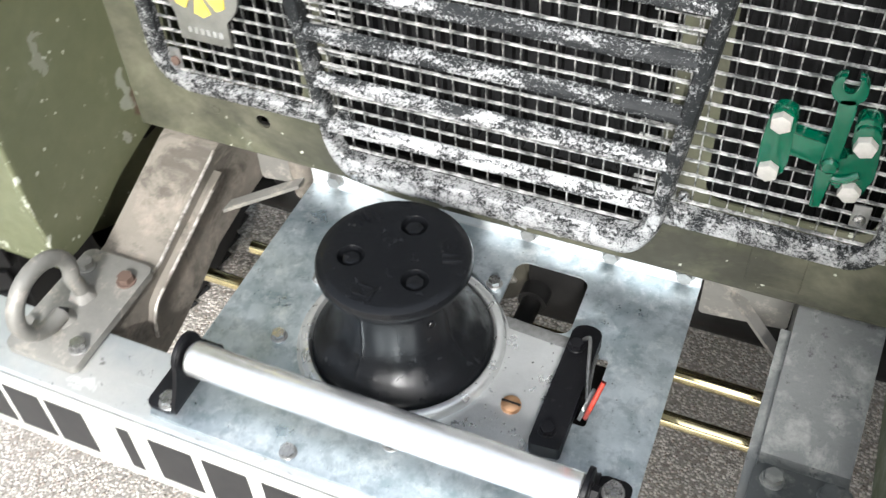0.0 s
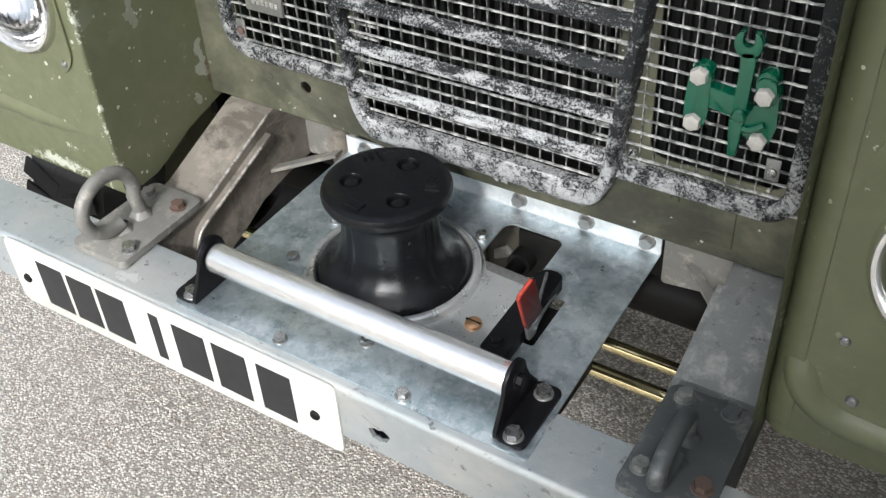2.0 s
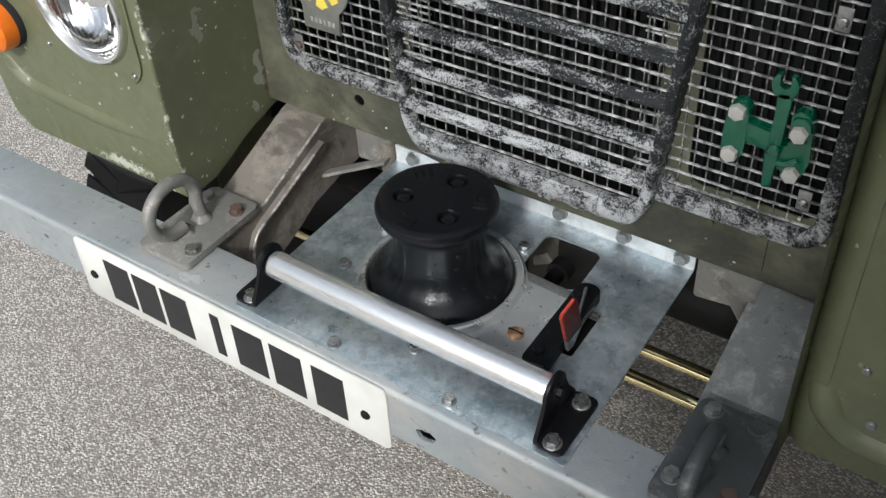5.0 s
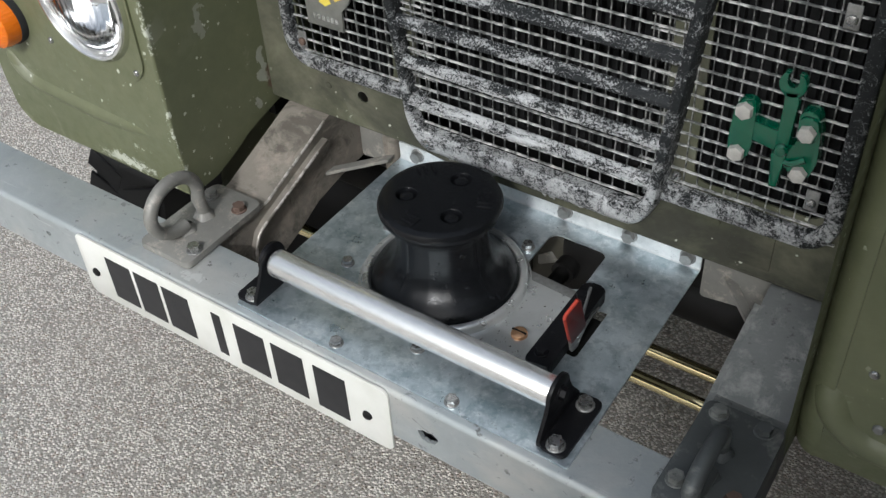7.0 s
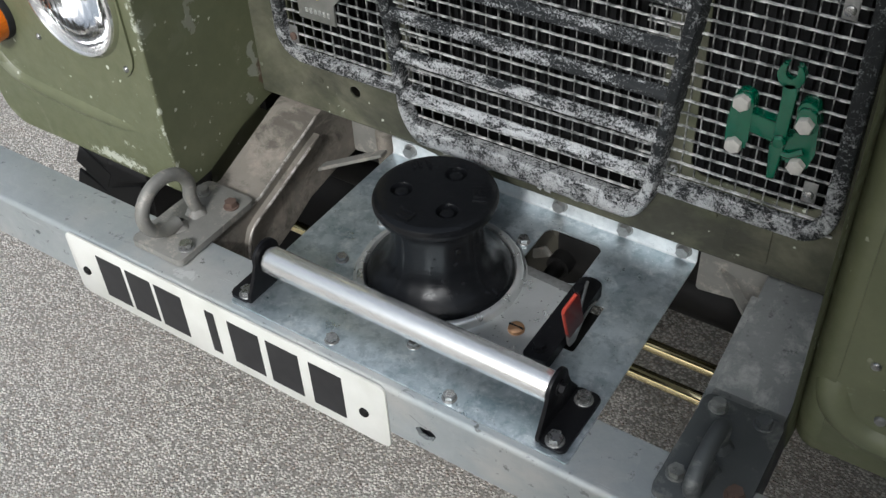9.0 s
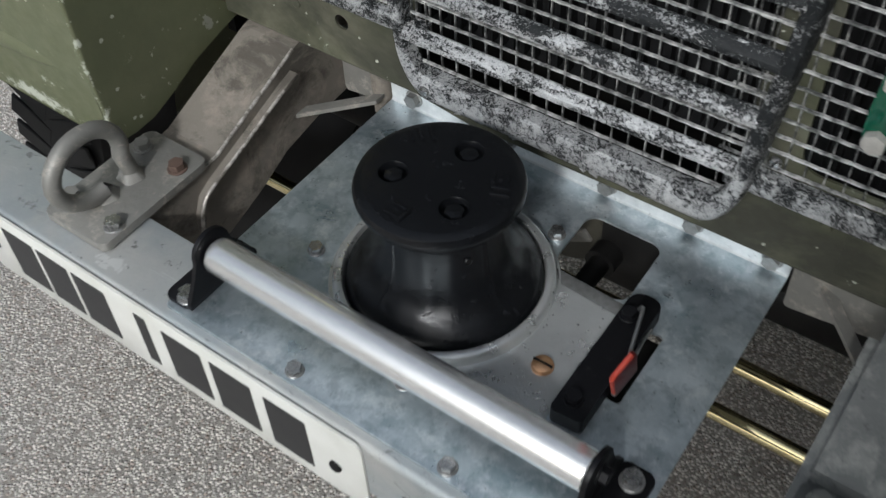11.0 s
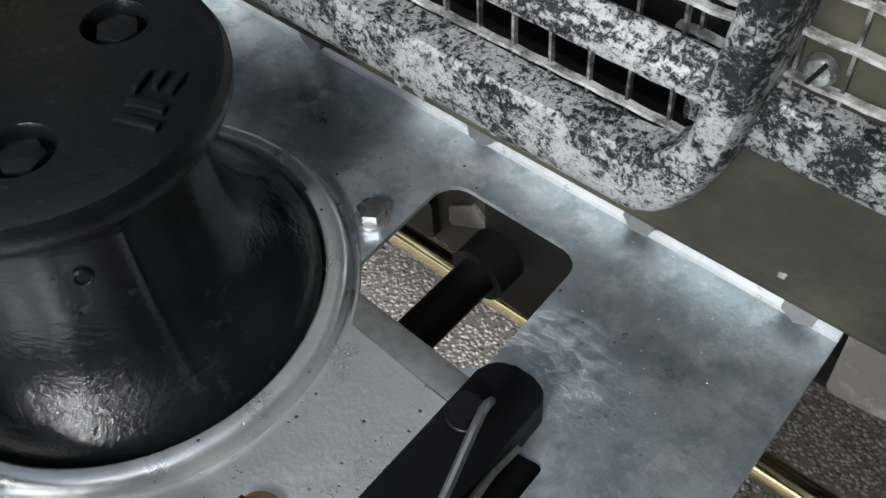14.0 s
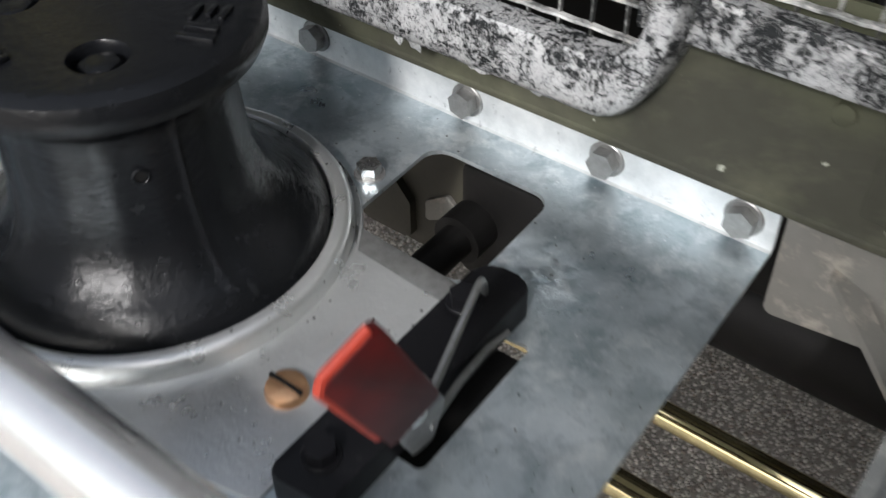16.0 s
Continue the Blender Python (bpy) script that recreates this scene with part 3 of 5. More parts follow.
def wing(inner_x, outer_x, front_y, bottom, lamp, edge_r, material, name_label, hem=(), crease=0.742, set_back=0.28, corner=0.075):
    """A front wing: hollow sheet box with a lamp opening, open below."""
    bm = bmesh.new()
    s = 1 if outer_x > inner_x else -1
    top, back = 1.22, 1.05
    face_in = inner_x + s * edge_r
    outline = rounded([(face_in, bottom), (outer_x, bottom), (outer_x, top), (face_in, top)], [0, corner, 0, 0], 10)
    ring = [(lamp[0] + 0.098 * math.cos(k * math.pi / 28), lamp[1] + 0.098 * math.sin(k * math.pi / 28)) for k in range(56)]
    sheet = bmesh.new()

    def depth_at(z):
        return front_y + set_back * max(0.0, crease - z)

    def cut(sign):
        kept = []
        for p, q in zip(outline, outline[1:] + outline[:1]):
            if (p[1] - crease) * sign >= 0:
                kept.append(p)
            if (p[1] - crease) * (q[1] - crease) < 0:
                f = (crease - p[1]) / (q[1] - p[1])
                kept.append((p[0] + (q[0] - p[0]) * f, crease))
        return kept

    plate_with_holes(sheet, cut(1), [ring], 0.0, 0.0015)
    sheet.transform(Matrix.Translation((0, front_y + 0.0015, 0)) @ XZ)
    strip = [sheet.verts.new((x, depth_at(z), z)) for x, z in cut(-1)]
    sheet.faces.new(strip)
    # rolled lip into the lamp opening
    inner = [bm.verts.new((x, front_y, z)) for x, z in ring]
    lip = [bm.verts.new((lamp[0] + (x - lamp[0]) * 0.94, front_y + 0.02, lamp[1] + (z - lamp[1]) * 0.94)) for x, z in ring]
    for i in range(len(inner)):
        j = (i + 1) % len(inner)
        bm.faces.new((inner[j], inner[i], lip[i], lip[j]))
    # outer side and wheel-arch edge, turned back along the outline with a small round
    run_ = outline[1:-1]
    rows_ = []
    for x, z in run_:
        deep = 0.9 if abs(x - outer_x) < 1e-6 else 0.035
        rows_.append([bm.verts.new((x, depth_at(z) + 0.0008, z)), bm.verts.new((x + s * 0.0012, depth_at(z) + 0.004, z)), bm.verts.new((x + s * 0.0012, depth_at(z) + deep, z))])
    for r0, r1 in zip(rows_, rows_[1:]):
        for q in range(2):
            bm.faces.new((r0[q], r1[q], r1[q + 1], r0[q + 1]))
    # inner edge, side, and outer side as a swept section
    def low(py, hem_):
        for (y0, z0), (y1, z1) in zip(hem_, hem_[1:]):
            if y0 <= py <= y1:
                return z0 + (z1 - z0) * (py - y0) / (y1 - y0)
        return bottom

    def run(points, hem_=()):
        lo = [bm.verts.new((px, py + (depth_at(bottom) - front_y if py < front_y + 0.032 else 0), low(py, hem_))) for px, py in points]
        hi = [bm.verts.new((px, py, top)) for px, py in points]
        mid = [bm.verts.new((px, py, crease)) for px, py in points]
        for k in range(len(points) - 1):
            bm.faces.new((lo[k], lo[k + 1], mid[k + 1], mid[k]))
            bm.faces.new((mid[k], mid[k + 1], hi[k + 1], hi[k]))
    arc = [(face_in - s * edge_r * math.sin(q), front_y + edge_r * (1 - math.cos(q))) for q in [k * math.pi / 16 for k in range(9)]]
    run(arc + [(inner_x - 0.004 * (q - front_y) / 0.23, q) for q in (0.153, 0.172, 0.206, 0.245, 0.285, 0.32, 0.36)] + [(inner_x - 0.02, back)], hem)
    # turned-under bottom lip
    lip = [(face_in, front_y), (outer_x - s * 0.085, front_y)]
    fy = depth_at(bottom)
    v = [bm.verts.new((lip[0][0], fy, bottom)), bm.verts.new((lip[1][0], fy, bottom)), bm.verts.new((lip[1][0], fy + 0.03, bottom + 0.002)), bm.verts.new((lip[0][0], fy + 0.03, bottom + 0.002))]
    bm.faces.new(v)
    # top
    xs = sorted((inner_x, outer_x))
    v = [bm.verts.new((xs[0], front_y, top)), bm.verts.new((xs[1], front_y, top)), bm.verts.new((xs[1], back, top)), bm.verts.new((xs[0], back, top))]
    bm.faces.new(v)
    bmesh.ops.remove_doubles(bm, verts=bm.verts, dist=0.0006)
    bmesh.ops.solidify(bm, geom=bm.faces[:], thickness=0.0015)
    merge(bm, sheet)
    return tpart("wing", bm, material, label=name_label)


def lamp_panel(lamp, x0, x1, z0, z1, front_y, parent):
    """The thin panel round a headlamp, with rounded lower corners, and its screws."""
    n = 60
    bm = bmesh.new()
    outline = rounded([(x0, z0), (x1, z0), (x1, z1), (x0, z1)], 0.045, 8)
    rim = []
    for px, pz in outline:
        a_ = math.atan2(pz - lamp[1], px - lamp[0])
        rim.append((lamp[0] + 0.0965 * math.cos(a_), lamp[1] + 0.0965 * math.sin(a_)))
    for y0 in (front_y - 0.0035,):
        o = [bm.verts.new((px, y0, pz)) for px, pz in outline]
        i_ = [bm.verts.new((px, y0, pz)) for px, pz in rim]
        b = [bm.verts.new((px, front_y + 0.001, pz)) for px, pz in outline]
        m = len(outline)
        for k in range(m):
            j = (k + 1) % m
            bm.faces.new((o[k], o[j], i_[j], i_[k]))
            bm.faces.new((o[k], b[k], b[j], o[j]))
    return part("lamp_panel", bm, OLIVE, parent)


def headlamp(lamp, front_y):
    """A round sealed-beam lamp: rim, bowl, ribbed glass."""
    body = bmesh.new()
    prof = [(0.098, 0.0), (0.0965, 0.008), (0.092, 0.012), (0.086, 0.010), (0.084, 0.002)]
    lathe(body, prof, 56)
    body.transform(Matrix.Translation((lamp[0], front_y + 0.004, lamp[1])) @ Matrix.Rotation(radians(90), 4, "X"))
    rim = tpart("headlamp", body, OLIVE, label="round headlamp with ribbed clear glass")
    bowl = bmesh.new()
    rows = lathe(bowl, [(0.084, 0.0), (0.078, -0.018), (0.062, -0.036), (0.04, -0.05), (0.018, -0.057), (0.016, -0.03), (0.010, -0.026)], 40)
    cap(bowl, rows[-1])
    bowl.transform(Matrix.Translation((lamp[0], front_y + 0.004, lamp[1])) @ Matrix.Rotation(radians(90), 4, "X"))
    part("reflector", bowl, CHROME, rim)
    ring = bmesh.new()
    lathe(ring, [(0.092, 0.010), (0.0905, 0.016), (0.0865, 0.017), (0.0835, 0.012), (0.0835, 0.004)], 56)
    ring.transform(Matrix.Translation((lamp[0], front_y + 0.004, lamp[1])) @ Matrix.Rotation(radians(90), 4, "X"))
    part("lamp_ring", ring, POLISH, rim)
    glass = bmesh.new()
    rows = lathe(glass, [(0.084, 0.006), (0.075, 0.012), (0.055, 0.019), (0.03, 0.024), (0.008, 0.0255)], 48)
    cap(glass, rows[-1])
    glass.transform(Matrix.Translation((lamp[0], front_y + 0.004, lamp[1])) @ Matrix.Rotation(radians(90), 4, "X"))
    g = part("glass", glass, GLASS, rim)
    g.visible_shadow = False
    return rim


LAMP_L, LAMP_R = (-0.009, 0.941), (1.200, 0.943)
wing_l = wing(0.1145, -0.287, 0.14, 0.639, LAMP_L, 0.004, OLIVE_L, "olive front wing with chipped edges", ((0.144, 0.639), (0.177, 0.637), (0.206, 0.639), (0.245, 0.653), (0.285, 0.671), (0.36, 0.690), (1.05, 0.72)), crease=0.732, set_back=0.07, corner=0.045)
wing_r = wing(1.0465, 1.475, 0.131, 0.666, LAMP_R, 0.03, OLIVE, "olive front wing with rounded edge", crease=0.728)
headlamp(LAMP_L, 0.14)
headlamp(LAMP_R, 0.131)

for lamp, x0, x1, z0, z1, fy, w in ((LAMP_L, -0.129, 0.0925, 0.827, 1.066, 0.14, wing_l), (LAMP_R, 1.088, 1.315, 0.799, 1.068, 0.131, wing_r)):
    p = lamp_panel(lamp, x0, x1, z0, z1, fy, w)
    for sx, sz in ((x0 + 0.018, z0 + (0.02 if x0 < 0 else 0.038)), (x1 - 0.018, z0 + 0.02), (x1 - 0.018, z1 - 0.02)):
        bm = bmesh.new()
        rows = lathe(bm, [(0.0052, 0.0), (0.005, 0.0015), (0.0038, 0.0028), (0.0015, 0.003)], 16)
        cap(bm, rows[-1])
        bm.transform(Matrix.Translation((sx, fy - 0.0035, sz)) @ Matrix.Rotation(radians(90), 4, "X"))
        part("screw", bm, BOLT, p)


def ridge(points, y, parent, r=0.019, sunk=0.66):
    """A soft pressed ridge along (x, z) points on a wing front."""
    pts = [(x, y + r * sunk, z) for x, z in points]
    bm = bmesh.new()
    n_ = len(pts) - 1
    ease = [min(1.0, 6.0 * k / n_, 2.4 * (n_ - k) / n_) for k in range(n_ + 1)]
    ease = [math.sin(e * math.pi / 2) for e in ease]
    pts = [(x, yy + r * (1 - sunk) * 1.6 * (1 - e), z) for (x, yy, z), e in zip(pts, ease)]
    tube(bm, pts, r, 16)
    return part("pressed_ridge", bm, OLIVE, parent)


def smooth_run(points, n=28):
    """A Catmull-Rom run through points."""
    out = []
    pts = [Vector(p) for p in points]
    pts = [pts[0]] + pts + [pts[-1]]
    seg = max(2, n // (len(points) - 1))
    for i in range(1, len(pts) - 2):
        for k in range(seg):
            t_ = k / seg
            p0, p1, p2, p3 = pts[i - 1:i + 3]
            out.append(tuple(0.5 * ((2 * p1) + (p2 - p0) * t_ + (2 * p0 - 5 * p1 + 4 * p2 - p3) * t_ ** 2 + (3 * p1 - p0 - 3 * p2 + p3) * t_ ** 3)))
    out.append(tuple(pts[-2]))
    return out


ridge(smooth_run([(-0.25, 0.79), (-0.233, 0.762), (-0.195, 0.744), (-0.086, 0.735), (0.013, 0.732), (0.078, 0.735)]), 0.14, wing_l)
ridge(smooth_run([(1.072, 0.797), (1.083, 0.757), (1.107, 0.736), (1.143, 0.729), (1.265, 0.727), (1.375, 0.729)]), 0.131, wing_r, 0.022, 0.6)

# bolt head beside the ridge of the rounded wing
bm = bmesh.new()
rows = lathe(bm, [(0.0062, 0.0), (0.0058, 0.002), (0.0045, 0.0036), (0.0015, 0.004)], 16)
cap(bm, rows[-1])
bm.transform(Matrix.Translation((1.1258, 0.1305, 0.7646)) @ Matrix.Rotation(radians(90), 4, "X"))
part("screw", bm, DULL, wing_r)

# amber indicator
bm = bmesh.new()
rows = lathe(bm, [(0.040, 0.0), (0.040, 0.016), (0.037, 0.027), (0.027, 0.034), (0.01, 0.037)], 36)
cap(bm, rows[-1])
bm.transform(Matrix.Translation((-0.207, 0.132, 0.859)) @ Matrix.Rotation(radians(90), 4, "X"))
indicator = tpart("indicator", bm, AMBER, label="round amber indicator lens")
bm = bmesh.new()
rows = lathe(bm, [(0.0412, -0.008), (0.0418, 0.002), (0.041, 0.004), (0.039, 0.004)], 36)
bm.transform(Matrix.Translation((-0.207, 0.132, 0.859)) @ Matrix.Rotation(radians(90), 4, "X"))
part("rubber_base", bm, RUBBER, indicator)

# radiator panel: one pressed sheet with three openings
bm = bmesh.new()
outer = [(0.1105, 0.705), (0.40, 0.705), (0.47, 0.694), (1.044, 0.697), (1.044, 1.22), (0.1105, 1.22)]
holes = [rounded([(0.19, 0.806), (0.365, 0.806), (0.365, 1.18), (0.19, 1.18)], 0.02),
         rounded([(0.412, 0.738), (0.77, 0.738), (0.78, 1.18), (0.402, 1.18)], 0.02),
         rounded([(0.822, 0.812), (0.985, 0.812), (0.985, 1.18), (0.822, 1.18)], 0.02)]
holes.append([(0.301 + 0.0095 * math.cos(k * math.pi / 12), 0.7605 + 0.0095 * math.sin(k * math.pi / 12)) for k in range(24)])
plate_with_holes(bm, outer, holes, 0.0, 0.003)
bm.transform(Matrix.Translation((0, 0.355, 0)) @ XZ)
panel = tpart("radiator_panel", bm, OLIVE_GRIMY_SHADED, label="olive sheet panel behind the grilles")
bm = bmesh.new()
tube(bm, [(0.1115, 0.357, 0.7075), (0.40, 0.357, 0.7075), (0.47, 0.357, 0.6965), (0.75, 0.357, 0.698), (1.042, 0.357, 0.6995)], 0.0055, 12)
part("rolled_lip", bm, OLIVE_GRIMY_SHADED, panel)
for x in (0.235, 0.86, 0.905):
    bm = bmesh.new()
    rows = lathe(bm, [(0.006, 0.0), (0.0055, 0.002), (0.003, 0.003)], 14)
    cap(bm, rows[-1])
    bm.transform(Matrix.Translation((x, 0.352, 0.761)) @ Matrix.Rotation(radians(90), 4, "X"))
    part("rivet", bm, OLIVE_GRIMY_SHADED, panel)
# overlap seams of the panel
for x0, x1 in ((0.880, 0.936),):
    bm = bmesh.new()
    box(bm, x0, x1, 0.3495, 0.3518, 0.714, 0.79, 0.0008)
    part("seam_strap", bm, OLIVE_GRIMY_SHADED, panel)

# radiator core with fins; unseen bonnet and bay panels keep light out behind it
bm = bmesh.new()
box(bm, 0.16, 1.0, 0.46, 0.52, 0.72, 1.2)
core = tpart("radiator_core", bm, CORE, label="near-black radiator core")
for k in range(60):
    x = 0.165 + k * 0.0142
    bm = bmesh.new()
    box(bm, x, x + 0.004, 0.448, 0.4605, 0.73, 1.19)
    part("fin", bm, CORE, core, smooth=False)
bm = bmesh.new()
box(bm, -0.26, 1.42, 0.34, 1.1, 1.20, 1.215, 0.004)
tpart("bonnet", bm, OLIVE, label="unseen plain olive bonnet closing the bay")
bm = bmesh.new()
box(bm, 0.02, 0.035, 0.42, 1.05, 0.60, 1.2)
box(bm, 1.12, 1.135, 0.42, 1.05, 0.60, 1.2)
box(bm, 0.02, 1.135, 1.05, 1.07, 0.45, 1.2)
tpart("inner_bay", bm, DARK, label="unseen near-black panels closing the engine bay")


# unseen rest of the truck, added to block skylight from behind and below
bm = bmesh.new()
box(bm, -0.27, 1.42, 1.08, 3.9, 0.46, 1.20, 0.02)
box(bm, -0.20, 1.35, 1.55, 3.88, 1.19, 1.85, 0.05)
tpart("cab_body", bm, OLIVE, label="unseen plain olive body")
bm = bmesh.new()
box(bm, 0.02, 1.13, 0.70, 1.06, 0.33, 0.60, 0.03)
tpart("underside_block", bm, DARK, label="unseen near-black block under the engine")


# front tyres
def tyre(x):
    wheel = bmesh.new()
    rows = lathe(wheel, [(0.20, -0.085), (0.25, -0.098), (0.31, -0.10), (0.352, -0.092), (0.366, -0.07), (0.37, 0.0), (0.366, 0.07), (0.352, 0.092), (0.31, 0.10), (0.25, 0.098), (0.20, 0.085)], 60)
    wheel.transform(Matrix.Translation((x, 0.60, 0.372)) @ Matrix.Rotation(radians(90), 4, "Y"))
    w = tpart("wheel", wheel, RUBBER, label="black chunky-treaded tyre")
    lugs = bmesh.new()
    for k in range(52):
        a_ = 2 * math.pi * k / 52
        for s in (-1, 1):
            l = bmesh.new()
            box(l, 0.004, 0.094, -0.018, 0.018, 0.0, 0.006, 0.0015, 1)
            m = Matrix.Rotation(a_ + (0.07 if s > 0 else 0), 4, "X") @ Matrix.Translation((0, 0, 0.364)) @ Matrix.Rotation(0.35 * s, 4, "Z") @ Matrix.Diagonal((s, 1, 1, 1))
            for f in l.faces:
                lugs.faces.new([lugs.verts.new(m @ v.co) for v in f.verts])
            l.free()
    lugs.transform(Matrix.Translation((x, 0.60, 0.372)))
    tagged(part("tread", lugs, RUBBER, w, smooth=False), kind="stuff")
    rim = bmesh.new()
    rows = lathe(rim, [(0.205, -0.085), (0.195, -0.06), (0.17, -0.02), (0.06, -0.01), (0.02, -0.01)], 40)
    cap(rim, rows[-1])
    rim.transform(Matrix.Translation((x, 0.60, 0.372)) @ Matrix.Rotation(radians(90), 4, "Y"))
    part("rim", rim, OLIVE, w)
    return w


tyre(-0.216)
tyre(2 * CX + 0.216)
bm = bmesh.new()
tube(bm, [(-0.1, 0.60, 0.385), (0.3, 0.60, 0.385), (0.7, 0.60, 0.385), (1.25, 0.60, 0.385)], 0.045, 20)
tpart("axle", bm, DARK, label="dark axle tube")


# chassis rails, rising towards the back
def rail(x0, x1, inward):
    bm = bmesh.new()
    prof = [(0.088, 0.6245), (0.165, 0.6255), (0.206, 0.629), (0.354, 0.690), (0.40, 0.699), (0.60, 0.702), (0.95, 0.702)]
    low = [(0.95, 0.587), (0.60, 0.587), (0.376, 0.568), (0.311, 0.555), (0.263, 0.531), (0.20, 0.508), (0.15, 0.495), (0.094, 0.533)]
    yz_plate(bm, prof + low, x0, x1 - x0)
    bmesh.ops.bevel(bm, geom=[e for e in bm.edges if abs(e.verts[0].co.x - e.verts[1].co.x) < 1e-4 and e.calc_face_angle(0) > 1.2], offset=0.0025, segments=2, affect="EDGES")
    mat = CHASSIS if inward > 0 else GREY
    r = tpart("chassis_rail", bm, mat, label="dirty brown box-section chassis rail" if inward > 0 else "grey dusty box-section chassis rail", smooth=False)
    # welded seam lip along the inner wall
    xi = x1 if inward > 0 else x0
    bm = bmesh.new()
    pts = [(0.150, 0.554), (0.154, 0.573), (0.165, 0.5955), (0.185, 0.607), (0.230, 0.6235), (0.316, 0.6565), (0.341, 0.6645)]
    yz_plate(bm, pts + [(p + 0.003, q - 0.0065) for p, q in pts[::-1]], xi if inward > 0 else xi - 0.011, 0.011, 0.001)
    part("weld_lip", bm, mat, r)
    if inward > 0:
        # bright worn edges along the top plate and the lip
        bm = bmesh.new()
        tube(bm, [(xi - 0.0016, p, q - 0.0016) for p, q in ((0.17, 0.6258), (0.206, 0.629), (0.25, 0.6471), (0.30, 0.6677), (0.352, 0.6892))], 0.0022, 8)
        part("worn_edge", bm, EDGE, r)
        bm = bmesh.new()
        tube(bm, [(xi + 0.0105, p, q - 0.002) for p, q in smooth_run(pts[:6], 24)], 0.0024, 8)
        part("worn_edge", bm, EDGE, r)
    return r


rail(0.132, 0.2155, 1)
rail(0.941, 1.030, -1)
# its near-black colour carries the shade between the rails
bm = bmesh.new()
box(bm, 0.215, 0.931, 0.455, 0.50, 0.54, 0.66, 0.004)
tpart("cross_member", bm, DARK, label="front cross member coloured near-black as shade")
# brackets between rails and radiator panel
for s, x0, x1, mat in ((1, 0.218, 0.3175, GRIME), (-1, 0.836, 0.9385, GRIME)):
    bm = bmesh.new()
    xz_plate(bm, rounded([(x0, 0.576), (x1, 0.588), (x1, 0.678), (x0, 0.678)], 0.006), 0.436 if s > 0 else 0.414, 0.006)
    b = tpart("mounting_bracket", bm, mat, label="grey welded mounting bracket")
    bm = bmesh.new()
    run_ = [(0.212, 0.345, 0.593), (0.302, 0.404, 0.6165)] if s > 0 else [(0.868, 0.412, 0.627), (0.945, 0.352, 0.5945)]
    yz = [(-0.010, -0.003), (0.010, -0.003), (0.010, 0.003), (-0.010, 0.003)]
    ends = [[bm.verts.new((x, y + dy, z + dz)) for dy, dz in yz] for x, y, z in run_]
    bm.faces.new(ends[0]), bm.faces.new(ends[1][::-1])
    for k in range(4):
        bm.faces.new((ends[0][k], ends[0][(k + 1) % 4], ends[1][(k + 1) % 4], ends[1][k]))
    part("strap", bm, mat, b)
    if s > 0:
        bm = bmesh.new()
        tube(bm, [(0.292, 0.425, 0.58), (0.292, 0.422, 0.642), (0.300, 0.418, 0.682)], 0.016, 16)
        part("hose_stub", bm, CHASSIS, b)

# steering rods
steering = thing("steering_rods", "yellow-plated steel steering rods under the truck", "steering rod", (CX, 0.42, 0.4))
for y, z, r in ((0.487, 0.341, 0.0115), (0.346, 0.4315, 0.0105)):
    bm = bmesh.new()
    tube(bm, [(0.12, y, z), (0.4, y, z), (0.8, y, z), (0.985, y, z)], r, 20)
    local(part("rod", bm, GOLD, steering), steering)

# ---- front bumper ----
bumper = thing("bumper", "weathered grey galvanised steel channel bumper", "bumper", (CX, 0.045, 0.53))
bm = bmesh.new()
yz_plate(bm, rounded([(0.092, 0.625), (0.0, 0.625), (0.0, 0.608), (0.006, 0.608), (0.006, 0.619), (0.092, 0.619)], [0.001, 0.011, 0, 0, 0.004, 0.001], 6), -0.52, 2.18)
yz_plate(bm, rounded([(0.0, 0.549), (0.0, 0.532), (0.088, 0.532), (0.088, 0.538), (0.006, 0.538), (0.006, 0.549)], [0, 0.010, 0.001, 0.001, 0.004, 0], 6), -0.52, 2.18)
web = bmesh.new()
holes = [[(x + r * (1 + 0.12 * math.sin(3 * q)) * math.cos(q), z + r * (0.82 + 0.16 * math.sin(2 * q + 1) + 0.10 * math.sin(7 * q)) * math.sin(q)) for q in [2 * math.pi * k / 24 for k in range(24)]] for x, z, r in ((0.655, 0.571, 0.0145), (-0.07, 0.585, 0.0055), (-0.235, 0.583, 0.0055), (1.19, 0.575, 0.008))]
plate_with_holes(web, [(-0.52, 0.549), (1.66, 0.549), (1.66, 0.608), (-0.52, 0.608)], holes, 0.0, 0.006)
web.transform(Matrix.Translation((0, 0.006, 0)) @ XZ)
merge(bm, web)
bmesh.ops.remove_doubles(bm, verts=bm.verts, dist=0.0002)
beam = local(part("beam", bm, GALV, bumper), bumper)
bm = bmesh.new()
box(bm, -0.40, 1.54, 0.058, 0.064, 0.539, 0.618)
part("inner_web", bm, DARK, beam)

# ---- number plate ----
number_plate = thing("number_plate", "white number plate with black characters on the bumper", "number plate", (0.3, -0.002, 0.513))
bm = bmesh.new()
xz_plate(bm, rounded([(0.0085, 0.5065), (0.5985, 0.5065), (0.5985, 0.6245), (0.0085, 0.6245)], 0.012), -0.0005, 0.003, 0.0008)
local(part("plate", bm, PLATE, number_plate), number_plate)
for x0, x1 in ((0.070, 0.123), (0.131, 0.182), (0.190, 0.243), (0.289, 0.306), (0.331, 0.387), (0.400, 0.456), (0.474, 0.528)):
    bm = bmesh.new()
    box(bm, x0, x1, -0.0042, -0.0034, 0.524, 0.604)
    local(part("character_bar", bm, PLATE_BLACK, number_plate, smooth=False), number_plate)
